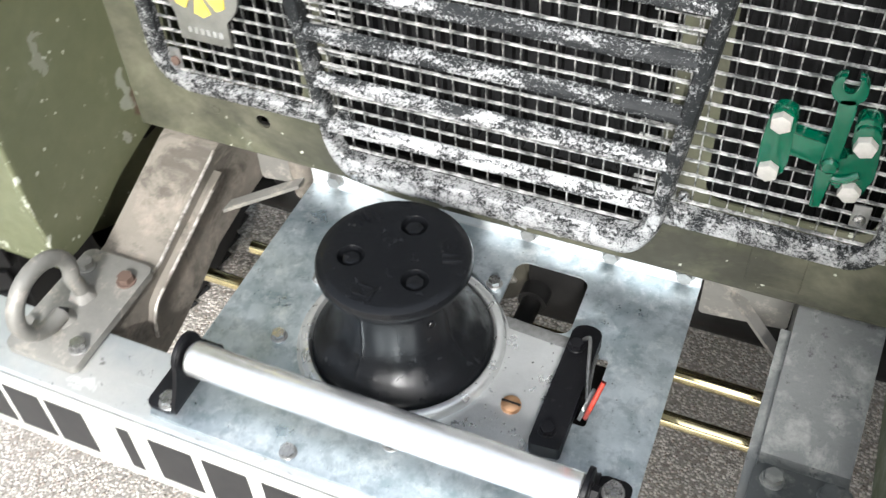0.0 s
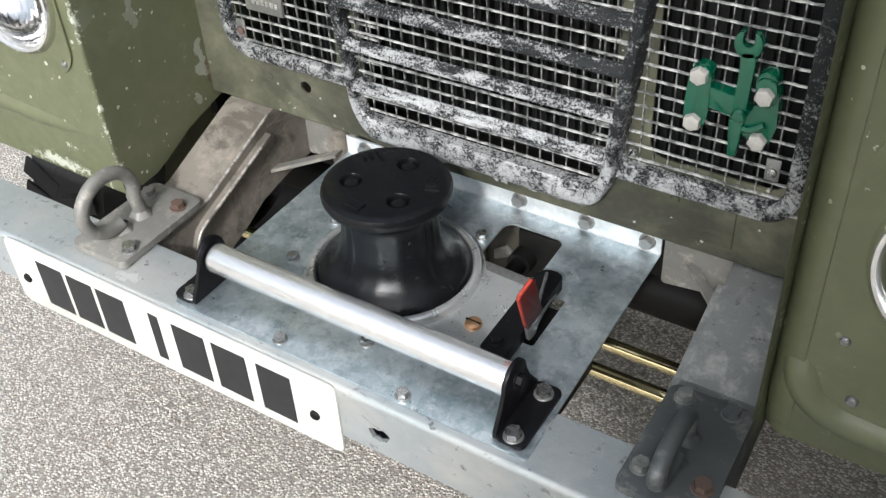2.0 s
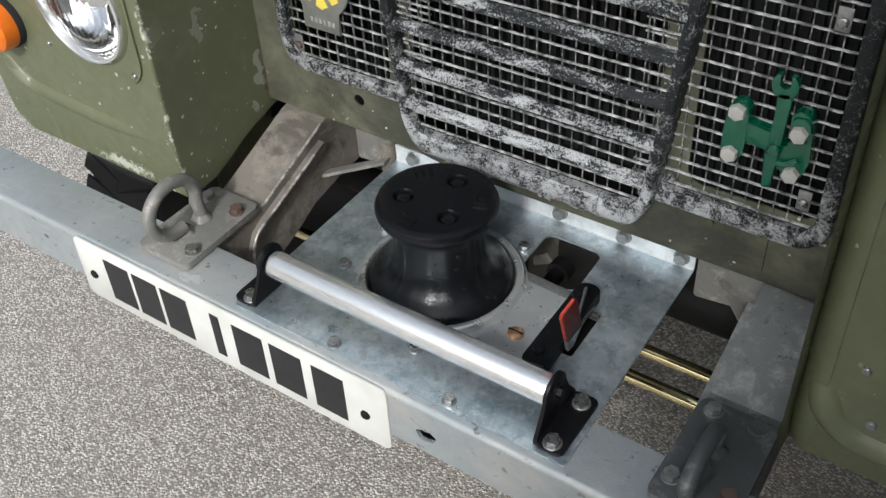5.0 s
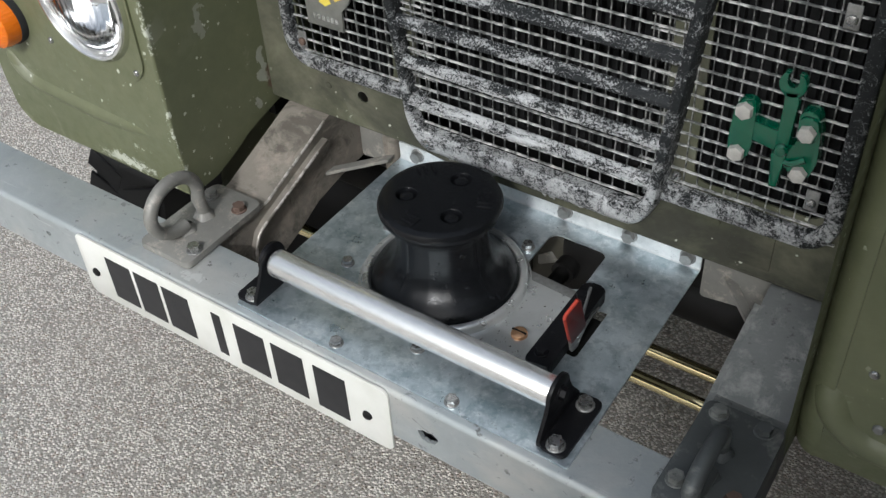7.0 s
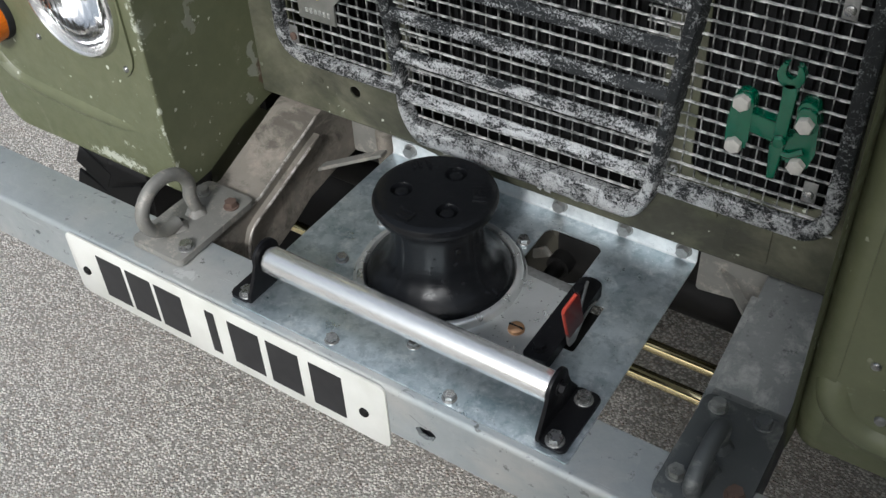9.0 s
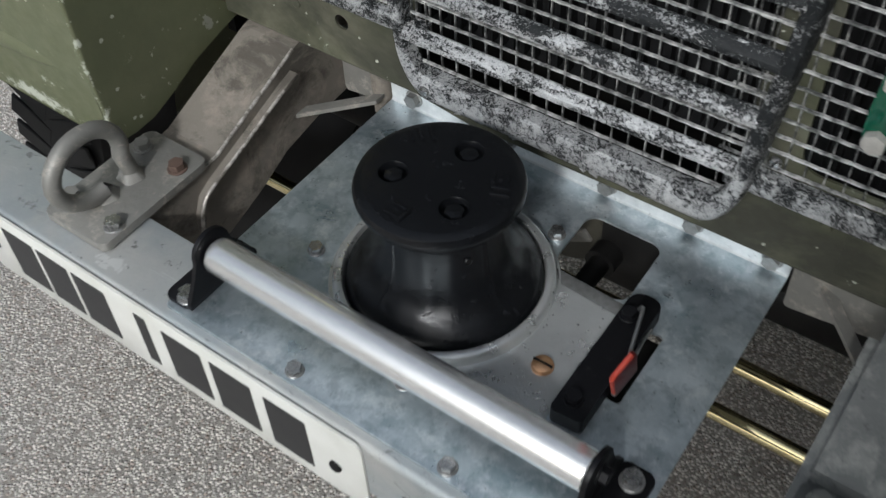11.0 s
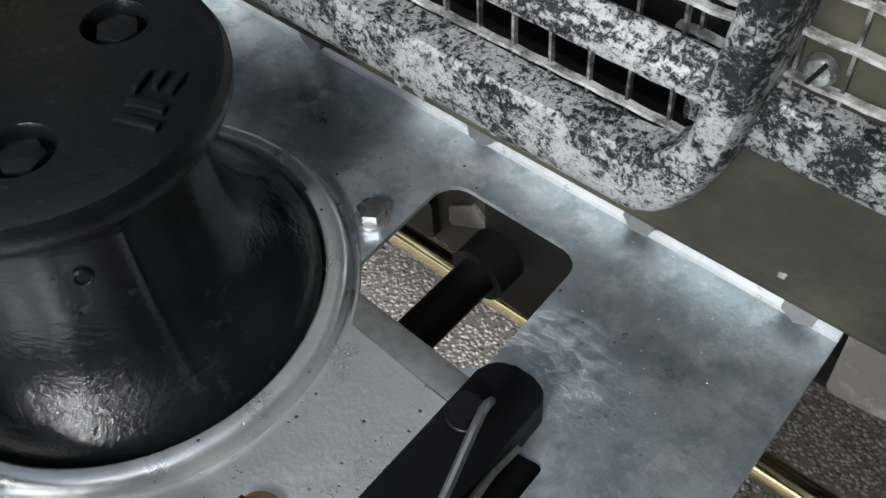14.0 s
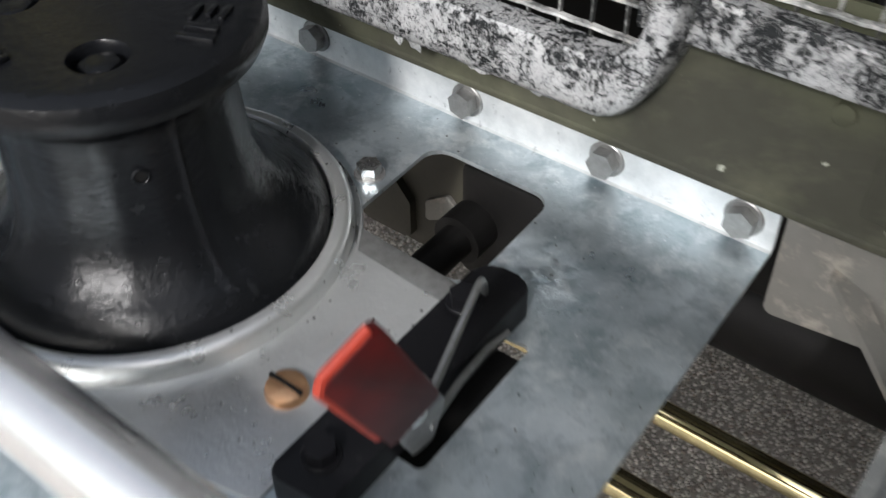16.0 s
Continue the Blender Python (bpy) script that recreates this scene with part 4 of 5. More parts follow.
for x in (0.0356, 0.5605):
    bm = bmesh.new()
    rows = lathe(bm, [(0.0075, 0.0), (0.0074, 0.002), (0.006, 0.0035), (0.003, 0.0042)], 18)
    cap(bm, rows[-1])
    bm.transform(Matrix.Translation((x, -0.0035, 0.5575)) @ Matrix.Rotation(radians(90), 4, "X"))
    local(part("cap_screw", bm, DARK, number_plate), number_plate)


# ---- tow loops ----
def tow_loop(cx, mat, bolts, rise, label):
    t_ = thing("tow_loop", label, "tow loop", (cx, 0.1, 0.625), group="tow loops on the bumper")
    bm = bmesh.new()
    prism(bm, rounded([(cx - 0.050, 0.026), (cx + 0.050, 0.026), (cx + 0.046, 0.188), (cx - 0.050, 0.188)], 0.01), 0.011, Matrix.Translation((0, 0, 0.6275)), 0.0015)
    local(part("base_plate", bm, mat, t_), t_)
    bm = bmesh.new()
    pts = [(0, 0.121, -0.002), (0, 0.1195, rise * 0.40)]
    mid = rise + 0.005
    for k in range(22):
        a_ = math.radians(-22 + 303 * k / 21)
        pts.append((0.004 * k / 21, 0.0725 + 0.0465 * math.cos(a_), mid + (2 * rise - mid) * math.sin(a_) + (0.0 if a_ < math.pi else 0.002)))
    tube(bm, pts, 0.0100, 18)
    bm.transform(Matrix.Translation((cx - 0.008, 0, 0.638)))
    local(part("loop", bm, mat, t_, "bent round steel bar"), t_)
    for dy in (0.082, 0.120):
        bm = bmesh.new()
        lathe(bm, [(0.0165, 0.638), (0.0135, 0.6425), (0.0100, 0.648)], 22, (cx - 0.008, dy), wobble=lambda a_, k: 1 + 0.09 * math.sin(5 * a_ + k) + 0.05 * math.sin(11 * a_))
        local(part("weld_bead", bm, mat, t_), t_)
    for k, (x, y, m) in enumerate(bolts):
        local(bolt("bolt", (x, y, 0.6385), t_, m, 1.0, turn=k * 0.7), t_)
    return t_


tow_loop(0.174, GRIME, ((0.2105, 0.054, BOLT), (0.137, 0.058, GRIME), (0.202, 0.157, RUST), (0.142, 0.160, GRIME)), 0.0465, "grey steel tow loop welded to a bolted plate")
tow_loop(0.988, BLACKENED, ((0.955, 0.058, GREY), (0.958, 0.171, GREY), (1.012, 0.173, BLACKENED), (1.020, 0.064, RUST)), 0.026, "dark weathered tow loop on a plate with a rusty bolt")

# ---- winch deck plate ----
deck = thing("winch_deck", "bright zinc-plated steel deck plate folded up at the back", "deck plate", (0.57, 0.2, 0.628))

AXIS = (0.5435, 0.2045)
BACK = 0.3985
outer = rounded([(0.329, 0.0135), (0.8435, 0.0135), (0.834, BACK), (0.3235, BACK)], [0.004, 0.004, 0.001, 0.001], 3)
hole = rounded([(0.6255, 0.2795), (0.7145, 0.2750), (0.7120, 0.3660), (0.6225, 0.3665)], 0.014)
slot = rounded([(0.7490, 0.168), (0.7685, 0.168), (0.7665, 0.2615), (0.7485, 0.2590)], 0.004)
ring = [(AXIS[0] + 0.098 * math.cos(k * math.pi / 24), AXIS[1] + 0.098 * math.sin(k * math.pi / 24)) for k in range(48)]
bm = bmesh.new()
plate_with_holes(bm, outer, [hole, slot, ring], 0.6255, 0.6285)
sheet = local(part("sheet", bm, ZINC, deck, smooth=False), deck)
bm = bmesh.new()
B = BACK
sec = [(B - 0.0005, 0.6255), (B + 0.003, 0.6268), (B + 0.0055, 0.630), (B + 0.0045, 0.6585), (B + 0.0015, 0.6585), (B + 0.0025, 0.632), (B + 0.0015, 0.6295), (B - 0.0005, 0.6285)]
yz_plate(bm, sec, 0.3235, 0.5105)
local(part("back_flange", bm, FOLD, deck), deck)
for k, x in enumerate((0.3585, 0.4925, 0.6235, 0.7265, 0.8145)):
    local(bolt("flange_bolt", (x, BACK + 0.0022, 0.6445), deck, DULL, 1.0, "-y", turn=k * 0.37), deck)
for k, (x, y) in enumerate(((0.494, 0.0265), (0.6765, 0.025), (0.4095, 0.157), (0.4125, 0.252), (0.609, 0.319), (0.59, 0.075), (0.47, 0.33))):
    local(bolt("deck_bolt", (x, y, 0.6285), deck, BOLT, 0.82, turn=k * 0.41), deck)
# raised cast ring round the drum
bm = bmesh.new()
lathe(bm, [(0.0965, 0.626), (0.1033, 0.6300), (0.1043, 0.6394), (0.1060, 0.6416), (0.1105, 0.6419), (0.1136, 0.6403), (0.1155, 0.6368), (0.1162, 0.6296), (0.1172, 0.6294), (0.1198, 0.6299), (0.1206, 0.6286)], 96, AXIS)
local(part("raised_ring", bm, ALLOY, deck, "raised bright metal ring"), deck)
bm = bmesh.new()
cast = [(AXIS[0] + 0.119 * math.cos(math.radians(v)), AXIS[1] + 0.119 * math.sin(math.radians(v))) for v in range(-62, 35, 6)] + [(0.650, 0.2610), (0.7205, 0.2580), (0.7205, 0.110), (0.655, 0.098), (0.630, 0.088)]
prism(bm, cast, 0.0016, Matrix.Translation((0, 0, 0.6284)), 0.0007)
local(part("cast_cover", bm, ALLOY, deck, "matte grey cast cover beside the ring"), deck)
bm = bmesh.new()
prism(bm, [(0.648, 0.2612), (0.7205, 0.2582), (0.7205, 0.2742), (0.632, 0.2785)], 0.0012, Matrix.Translation((0, 0, 0.6284)), 0.0005)
local(part("edge_strip", bm, DULL, deck, "dull grey strip along the opening"), deck)
bm = bmesh.new()
rows = lathe(bm, [(0.0112, 0.6285), (0.0112, 0.6318), (0.0103, 0.6345), (0.0075, 0.6360), (0.002, 0.6366)], 24, (0.688, 0.1645))
cap(bm, rows[-1])
cs = local(part("round_head_screw", bm, COPPER, deck, "copper-coloured slotted round screw"), deck)
# dark bar on the head in place of a shaded slot
bm = bmesh.new()
box(bm, 0.6775, 0.6985, 0.1634, 0.1656, 0.6352, 0.6369)
part("slot", bm, DARK, cs)

# ---- capstan drum ----
capstan = thing("capstan_winch", "glossy black fluted capstan drum with a wide flange on top", "capstan winch", (*AXIS, 0.63))


def ribs(a_, k):
    # eight low weld-like ribs down the waist
    tall = (0, 0, 0, 0, 0.3, 0.8, 1, 1, 1, 1, 0.9, 0.5, 0.1)[k] if k < 13 else 0
    g = max(0.0, math.cos(4 * (a_ + 0.20))) ** 160
    return 1 + 0.026 * tall * g - 0.012 * tall * math.cos(8 * (a_ + 0.20)) ** 2


prof = [(0.1018, 0.629), (0.1025, 0.634), (0.1014, 0.640), (0.0970, 0.6470), (0.0865, 0.6535), (0.0750, 0.664), (0.0675, 0.678), (0.0640, 0.694), (0.0628, 0.711), (0.062, 0.725), (0.063, 0.737), (0.0665, 0.7450), (0.0735, 0.7495), (0.0795, 0.7530), (0.0822, 0.7590), (0.0824, 0.7640), (0.0802, 0.7688), (0.0760, 0.7711), (0.071, 0.7718)]
bm = bmesh.new()
rows = lathe(bm, prof, 288, AXIS, ribs)
# flat top with three bolt recesses
ang = [math.radians(q) for q in (205, 85, -36)]
wells = [(AXIS[0] + 0.0440 * math.cos(q), AXIS[1] + 0.0440 * math.sin(q)) for q in ang]
rim = [(v.co.x, v.co.y) for v in rows[-1]]
top = bmesh.new()
edges = []
for ringpts in [rim] + [[(wx + 0.0146 * math.cos(k * math.pi / 14), wy + 0.0146 * math.sin(k * math.pi / 14)) for k in range(28)] for wx, wy in wells]:
    vs = [top.verts.new((x, y, 0.7718)) for x, y in ringpts]
    edges += [top.edges.new((vs[i], vs[(i + 1) % len(vs)])) for i in range(len(vs))]
bmesh.ops.triangle_fill(top, use_beauty=True, edges=edges)
for f in top.faces:
    bm.faces.new([bm.verts.new(v.co) for v in f.verts])
top.free()
for wx, wy in wells:
    r_ = lathe(bm, [(0.0146, 0.7718), (0.0138, 0.7705), (0.0134, 0.760)], 28, (wx, wy))
    cap(bm, r_[-1])
bmesh.ops.remove_doubles(bm, verts=bm.verts, dist=0.0001)
local(part("drum", bm, ENAMEL, capstan), capstan)
for k, (wx, wy) in enumerate(wells):
    bm = bmesh.new()
    prism(bm, hexagon(0.0100, 0.4 * k), 0.0092, Matrix.Translation((wx, wy, 0.7600)), 0.0012)
    local(part("top_bolt", bm, ENAMEL, capstan), capstan)
# small hole in the waist: a rim, and a dark disc for its shaded depth
q = math.radians(-30.4)
bm = bmesh.new()
lathe(bm, [(0.0030, -0.004), (0.0031, 0.0012), (0.0038, 0.0017), (0.0046, 0.0004)], 20)
bm.transform(Matrix.Translation((AXIS[0] + 0.0622 * math.cos(q), AXIS[1] + 0.0622 * math.sin(q), 0.7155)) @ Matrix.Rotation(q, 4, "Z") @ Matrix.Rotation(radians(90), 4, "Y"))
local(part("hole_rim", bm, ENAMEL, capstan), capstan)
bm = bmesh.new()
rows = lathe(bm, [(0.0030, -0.003), (0.0030, 0.0007), (0.001, 0.0008)], 20)
cap(bm, rows[-1])
bm.transform(Matrix.Translation((AXIS[0] + 0.0622 * math.cos(q), AXIS[1] + 0.0622 * math.sin(q), 0.7155)) @ Matrix.Rotation(q, 4, "Z") @ Matrix.Rotation(radians(90), 4, "Y"))
local(part("hole_disc", bm, DARK, capstan), capstan)
# worn raised strokes between the bolts, too blurred to read
MARKS = (((-0.012, 0.004, 0.0036, 0.016), (-0.003, 0.004, 0.0036, 0.016), (0.008, 0.001, 0.0044, 0.021)),
         ((-0.011, 0.006, 0.013, 0.0034), (-0.011, -0.001, 0.011, 0.0034), (-0.008, -0.008, 0.014, 0.0034), (0.004, 0.001, 0.0048, 0.017), (0.013, 0.002, 0.0042, 0.019)),
         ((-0.009, 0.001, 0.0040, 0.018), (0.002, 0.006, 0.016, 0.0036), (0.002, -0.006, 0.016, 0.0036)))
for q, marks in zip((140, 22, 265), MARKS):
    q = math.radians(q)
    m = Matrix.Translation((AXIS[0] + 0.058 * math.cos(q), AXIS[1] + 0.058 * math.sin(q), 0.7713)) @ Matrix.Rotation(q - math.pi / 2, 4, "Z")
    for dx, dy, w, h in marks:
        bm = bmesh.new()
        box(bm, dx - w / 2, dx + w / 2, dy - h / 2, dy + h / 2, 0.0, 0.0030, 0.0009, 2)
        bm.transform(m)
        local(part("raised_stroke", bm, ENAMEL, capstan), capstan)

# ---- roller fairlead ----
roller = thing("roller_guide", "polished aluminium roller bar between two black steel brackets", "rope roller", (0.58, 0.06, 0.6285))
bm = bmesh.new()
xs = (0.3635, 0.365, 0.3675, 0.58, 0.7925, 0.795, 0.7965)
tube(bm, [(x, 0.0665, 0.6785) for x in xs], 0.0195, 48, radii=[0.0170, 0.0188, 0.0195, 0.0195, 0.0195, 0.0188, 0.0170])
local(part("roller", bm, POLISH, roller, "shiny aluminium tube"), roller)
for s, xu, bx in ((-1, 0.3575, 0.346), (1, 0.7995, 0.818)):
    # upright cheek with a rounded top, and a foot turned outwards
    bm = bmesh.new()
    c = [(0.0665 + 0.024 * math.cos(q), 0.6835 + 0.024 * math.sin(q)) for q in [math.radians(v) for v in range(-8, 189, 14)]]
    outline = [(0.022, 0.6295)] + [(0.119, 0.6295)] + [(0.118, 0.636), (0.098, 0.664)] + c + [(0.036, 0.664), (0.022, 0.638)]
    yz_plate(bm, outline, xu - 0.0025, 0.005, 0.0008)
    local(part("bracket", bm, SATIN, roller, "black painted steel bracket"), roller)
    bm = bmesh.new()
    a0, a1 = (xu, xu + 0.036) if s > 0 else (xu - 0.036, xu)
    prism(bm, rounded([(a0, 0.020), (a1, 0.020), (a1, 0.119), (a0, 0.119)], 0.009), 0.005, Matrix.Translation((0, 0, 0.629)), 0.0008)
    local(part("foot", bm, SATIN, roller), roller)
    for y in (0.0315, 0.1025):
        local(bolt("bracket_bolt", (bx, y, 0.634), roller, BOLT, 1.0, turn=y * 9), roller)
    local(bolt("axle_bolt", (xu + s * 0.0025, 0.0685, 0.6815), roller, SATIN, 0.85, "x" if s > 0 else "-x"), roller)

# ---- clutch lever ----
lever = thing("clutch_lever", "black flat clutch lever with a red handle beside the capstan", "lever", (0.74, 0.2, 0.6285))
bm = bmesh.new()
prism(bm, rounded([(0.7225, 0.117), (0.7560, 0.120), (0.7525, 0.2845), (0.7200, 0.2835)], [0.006, 0.004, 0.010, 0.012]), 0.019, Matrix.Translation((0, 0, 0.6287)), 0.0018)
local(part("arm", bm, SATIN, lever), lever)
local(bolt("pivot_bolt", (0.7310, 0.251, 0.6477), lever, SATIN, 0.8), lever)
local(bolt("stop_bolt", (0.7370, 0.138, 0.6477), lever, SATIN, 0.8), lever)
bm = bmesh.new()
tube(bm, smooth_run([(0.736, 0.262, 0.6495), (0.7435, 0.250, 0.670), (0.7490, 0.2375, 0.6800), (0.757, 0.207, 0.672), (0.766, 0.176, 0.667)], 20), 0.0021, 8)
tube(bm, [(0.7535, 0.258, 0.634), (0.7545, 0.239, 0.640), (0.759, 0.210, 0.645), (0.766, 0.178, 0.650)], 0.0021, 8)
local(part("spring", bm, DULL, lever, "bent steel spring wire"), lever)
# the red plate leans outwards above the grey arm that holds it
foot = Vector((0.7700, 0.1440, 0.6800))
up_ = Vector((0.0155, -0.0480, 0.0935)).normalized()
side_ = Vector((0.0060, 0.0190, 0.0200))
side_ = (side_ - up_ * side_.dot(up_)).normalized()
out_ = side_.cross(up_)
LEAN = Matrix((side_, up_, out_)).transposed().to_4x4()
LEAN.translation = foot
bm = bmesh.new()
prism(bm, rounded([(0.0, 0.0), (0.029, 0.0), (0.028, 0.107), (0.0, 0.107)], [0.003, 0.003, 0.006, 0.006], 4), 0.005, LEAN, 0.0008)
local(part("grip", bm, RED, lever, "red painted handle plate"), lever)
bm = bmesh.new()
tube(bm, [LEAN @ Vector(p) for p in ((-0.0002, 0.020, 0.0026), (-0.0002, 0.060, 0.0026), (-0.0002, 0.1020, 0.0026), (0.0040, 0.1072, 0.0026), (0.0245, 0.1072, 0.0026))], 0.0022, 8)
local(part("grip_rim", bm, RED_EDGE, lever, "worn red edge, painted brighter as lit"), lever)
bm = bmesh.new()
prism(bm, rounded([(0.002, -0.055), (0.014, -0.063), (0.030, -0.030), (0.030, 0.016), (0.004, 0.016)], 0.004, 3), 0.004, LEAN @ Matrix.Translation((0, 0, -0.0042)), 0.0006)
local(part("lower_arm", bm, DULL, lever, "dull grey steel arm"), lever)
bm = bmesh.new()
rows = lathe(bm, [(0.005, 0.0), (0.005, 0.003), (0.003, 0.004)], 16)
cap(bm, rows[-1])
bm.transform(LEAN @ Matrix.Translation((0.016, -0.010, -0.0005)))
local(part("rivet", bm, POLISH, lever), lever)

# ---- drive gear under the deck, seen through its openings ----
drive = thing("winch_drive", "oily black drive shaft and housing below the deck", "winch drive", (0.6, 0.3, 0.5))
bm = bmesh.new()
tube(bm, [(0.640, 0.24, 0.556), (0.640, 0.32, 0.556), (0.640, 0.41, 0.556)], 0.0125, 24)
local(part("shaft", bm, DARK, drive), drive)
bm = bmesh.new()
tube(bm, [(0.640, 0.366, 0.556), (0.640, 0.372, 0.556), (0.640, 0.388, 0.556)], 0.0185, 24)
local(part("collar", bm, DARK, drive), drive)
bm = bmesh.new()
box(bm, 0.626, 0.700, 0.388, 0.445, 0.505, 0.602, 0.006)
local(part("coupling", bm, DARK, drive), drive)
# made-up dark block, there so the lever slot looks shaded inside
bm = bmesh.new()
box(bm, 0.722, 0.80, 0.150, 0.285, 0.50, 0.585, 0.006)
local(part("slot_block", bm, DARK, drive), drive)
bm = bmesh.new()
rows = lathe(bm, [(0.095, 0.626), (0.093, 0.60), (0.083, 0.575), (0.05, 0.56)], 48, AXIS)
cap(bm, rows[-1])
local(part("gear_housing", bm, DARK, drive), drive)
bm = bmesh.new()
prism(bm, rounded([(0.500, 0.468), (0.552, 0.468), (0.552, 0.505), (0.530, 0.532), (0.500, 0.532)], 0.006), 0.03, Matrix.Translation((0, 0.453, 0)) @ XZ, 0.002)
local(part("cast_lug", bm, BROWN, drive), drive)
# the paler colour stands in for sun falling on this block
bm = bmesh.new()
xz_plate(bm, rounded([(0.563, 0.490), (0.599, 0.511), (0.586, 0.527), (0.564, 0.511)], 0.003, 3), 0.4335, 0.006, 0.001)
local(part("lit_block", bm, GRIME, drive, "metal block coloured pale as if sunlit"), drive)
bm = bmesh.new()
rows = lathe(bm, [(0.066, -0.040), (0.066, 0.016), (0.060, 0.022), (0.030, 0.024), (0.010, 0.024)], 40)
cap(bm, rows[-1])
bm.transform(Matrix.Translation((0.551, 0.454, 0.518)) @ Matrix.Rotation(radians(90), 4, "X"))
local(part("round_casting", bm, BROWN, drive, "dull brown round casting"), drive)

# ---- grilles ----
def wire_mesh(owner, x0, x1, z0, z1, y, pitch=0.0182, rise=0.0190, keep=None):
    """A grid of flat strips, each a part: thin upright ones and slightly uneven level ones."""
    def strip(name, material, cs, hx, hz, hy):
        bm = bmesh.new()
        rows = [[bm.verts.new((x + dx * hx, yy + dy * hy, z + dz * hz)) for dx, dz, dy in ((-1, -1, -1), (1, 1, -1), (1, 1, 1), (-1, -1, 1))] for x, yy, z in cs]
        for r0, r1 in zip(rows, rows[1:]):
            for k in range(4):
                bm.faces.new((r0[k], r0[(k + 1) % 4], r1[(k + 1) % 4], r1[k]))
        bm.faces.new(rows[0]), bm.faces.new(rows[-1])
        local(part(name, bm, material, owner), owner)
    nx = int((x1 - x0) / pitch)
    nz = int((z1 - z0) / rise)
    for i in range(nx + 1):
        x = x0 + i * pitch
        zs = [z for z in (z0 + (k - 1) * rise / 2 for k in range(2 * nz + 4)) if keep is None or keep(x, z)]
        if len(zs) > 2:
            strip("upright_wire", WIRE_DARK, [(x + 0.0002 * math.sin(17 * i + 90 * z), y, z) for z in zs], 0.00065, 0.0, 0.0013)
    for j in range(nz + 1):
        z = z0 + j * rise
        xs = [x for x in (x0 + (k - 1) * pitch / 2 for k in range(2 * nx + 4)) if keep is None or keep(x, z)]
        if len(xs) > 2:
            strip("level_wire", WIRE_LIT, [(x, y - 0.0014, z + 0.00025 * math.cos(2 * math.pi * (x - x0) / pitch) + 0.0003 * math.sin(41 * x + 3 * j)) for x in xs], 0.0, 0.00085, 0.0017)


GC = 0.5925
TOPZ = 1.19


def half(z):
    return 0.1735 + 0.12 * (z - 0.77)


centre_grille = thing("centre_grille", "radiator grille with flaking silver paint over wire mesh and level slats", "grille", (GC, 0.33, 0.735))
bm = bmesh.new()
band(bm, [(GC - half(TOPZ), TOPZ), (GC - half(0.771), 0.771), (GC + half(0.771), 0.771), (GC + half(TOPZ), TOPZ)], [0, 0.020, 0.020, 0],
     [(0.0050, 0.344), (0.0050, 0.3275), (0.0062, 0.3260), (0.0080, 0.3255), (0.0150, 0.3255), (0.0182, 0.3265), (0.0202, 0.3295), (0.0213, 0.334), (0.0216, 0.3517)], deep=1.2)
local(part("frame", bm, GRILLE, centre_grille), centre_grille)
for k in range(7):
    z = 0.8064 + k * 0.0600
    hw = half(z) + 0.008
    bm = bmesh.new()
    sec = rounded([(0.3235, z - 0.0070), (0.3275, z - 0.0078), (0.3385, z + 0.0062), (0.3340, z + 0.0078), (0.3250, z - 0.001)], 0.0018, 2)
    yz_plate(bm, sec, GC - hw, 2 * hw)
    local(part("slat", bm, SLAT, centre_grille), centre_grille)
wire_mesh(centre_grille, 0.7558 - 22 * 0.0182, GC + 0.23, 0.7655 - 0.0190, TOPZ, 0.344, keep=lambda x, z: abs(x - GC) < half(z) + 0.010 and z > 0.744)
for x, z in ((0.435, 0.742),):
    bm = bmesh.new()
    rows = lathe(bm, [(0.006, 0.0), (0.0055, 0.0025), (0.003, 0.0035)], 14)
    cap(bm, rows[-1])
    bm.transform(Matrix.Translation((x, 0.3252, z)) @ Matrix.Rotation(radians(90), 4, "X"))
    local(part("screw", bm, BOLT, centre_grille), centre_grille)

# curled paint flakes hanging off the lower edge
rng = random.Random(5)
for x in (0.470, 0.505, 0.543, 0.581, 0.6255, 0.634, 0.672, 0.681, 0.716):
    bm = bmesh.new()
    w, h = rng.uniform(0.006, 0.013), rng.uniform(0.004, 0.008)
    n_ = 11
    chip = [(w * math.cos(2 * math.pi * k / n_) * rng.uniform(0.55, 1.0), h * math.sin(2 * math.pi * k / n_) * rng.uniform(0.5, 1.0)) for k in range(n_)]
    prism(bm, chip, 0.0005, Matrix.Translation((x, 0.3335 + rng.uniform(-0.002, 0.004), 0.7255)) @ Matrix.Rotation(rng.uniform(-0.5, 0.5), 4, "Z") @ Matrix.Rotation(radians(90) + rng.uniform(-0.5, 0.3), 4, "X"))
    local(part("paint_flake", bm, GRILLE, centre_grille), centre_grille)

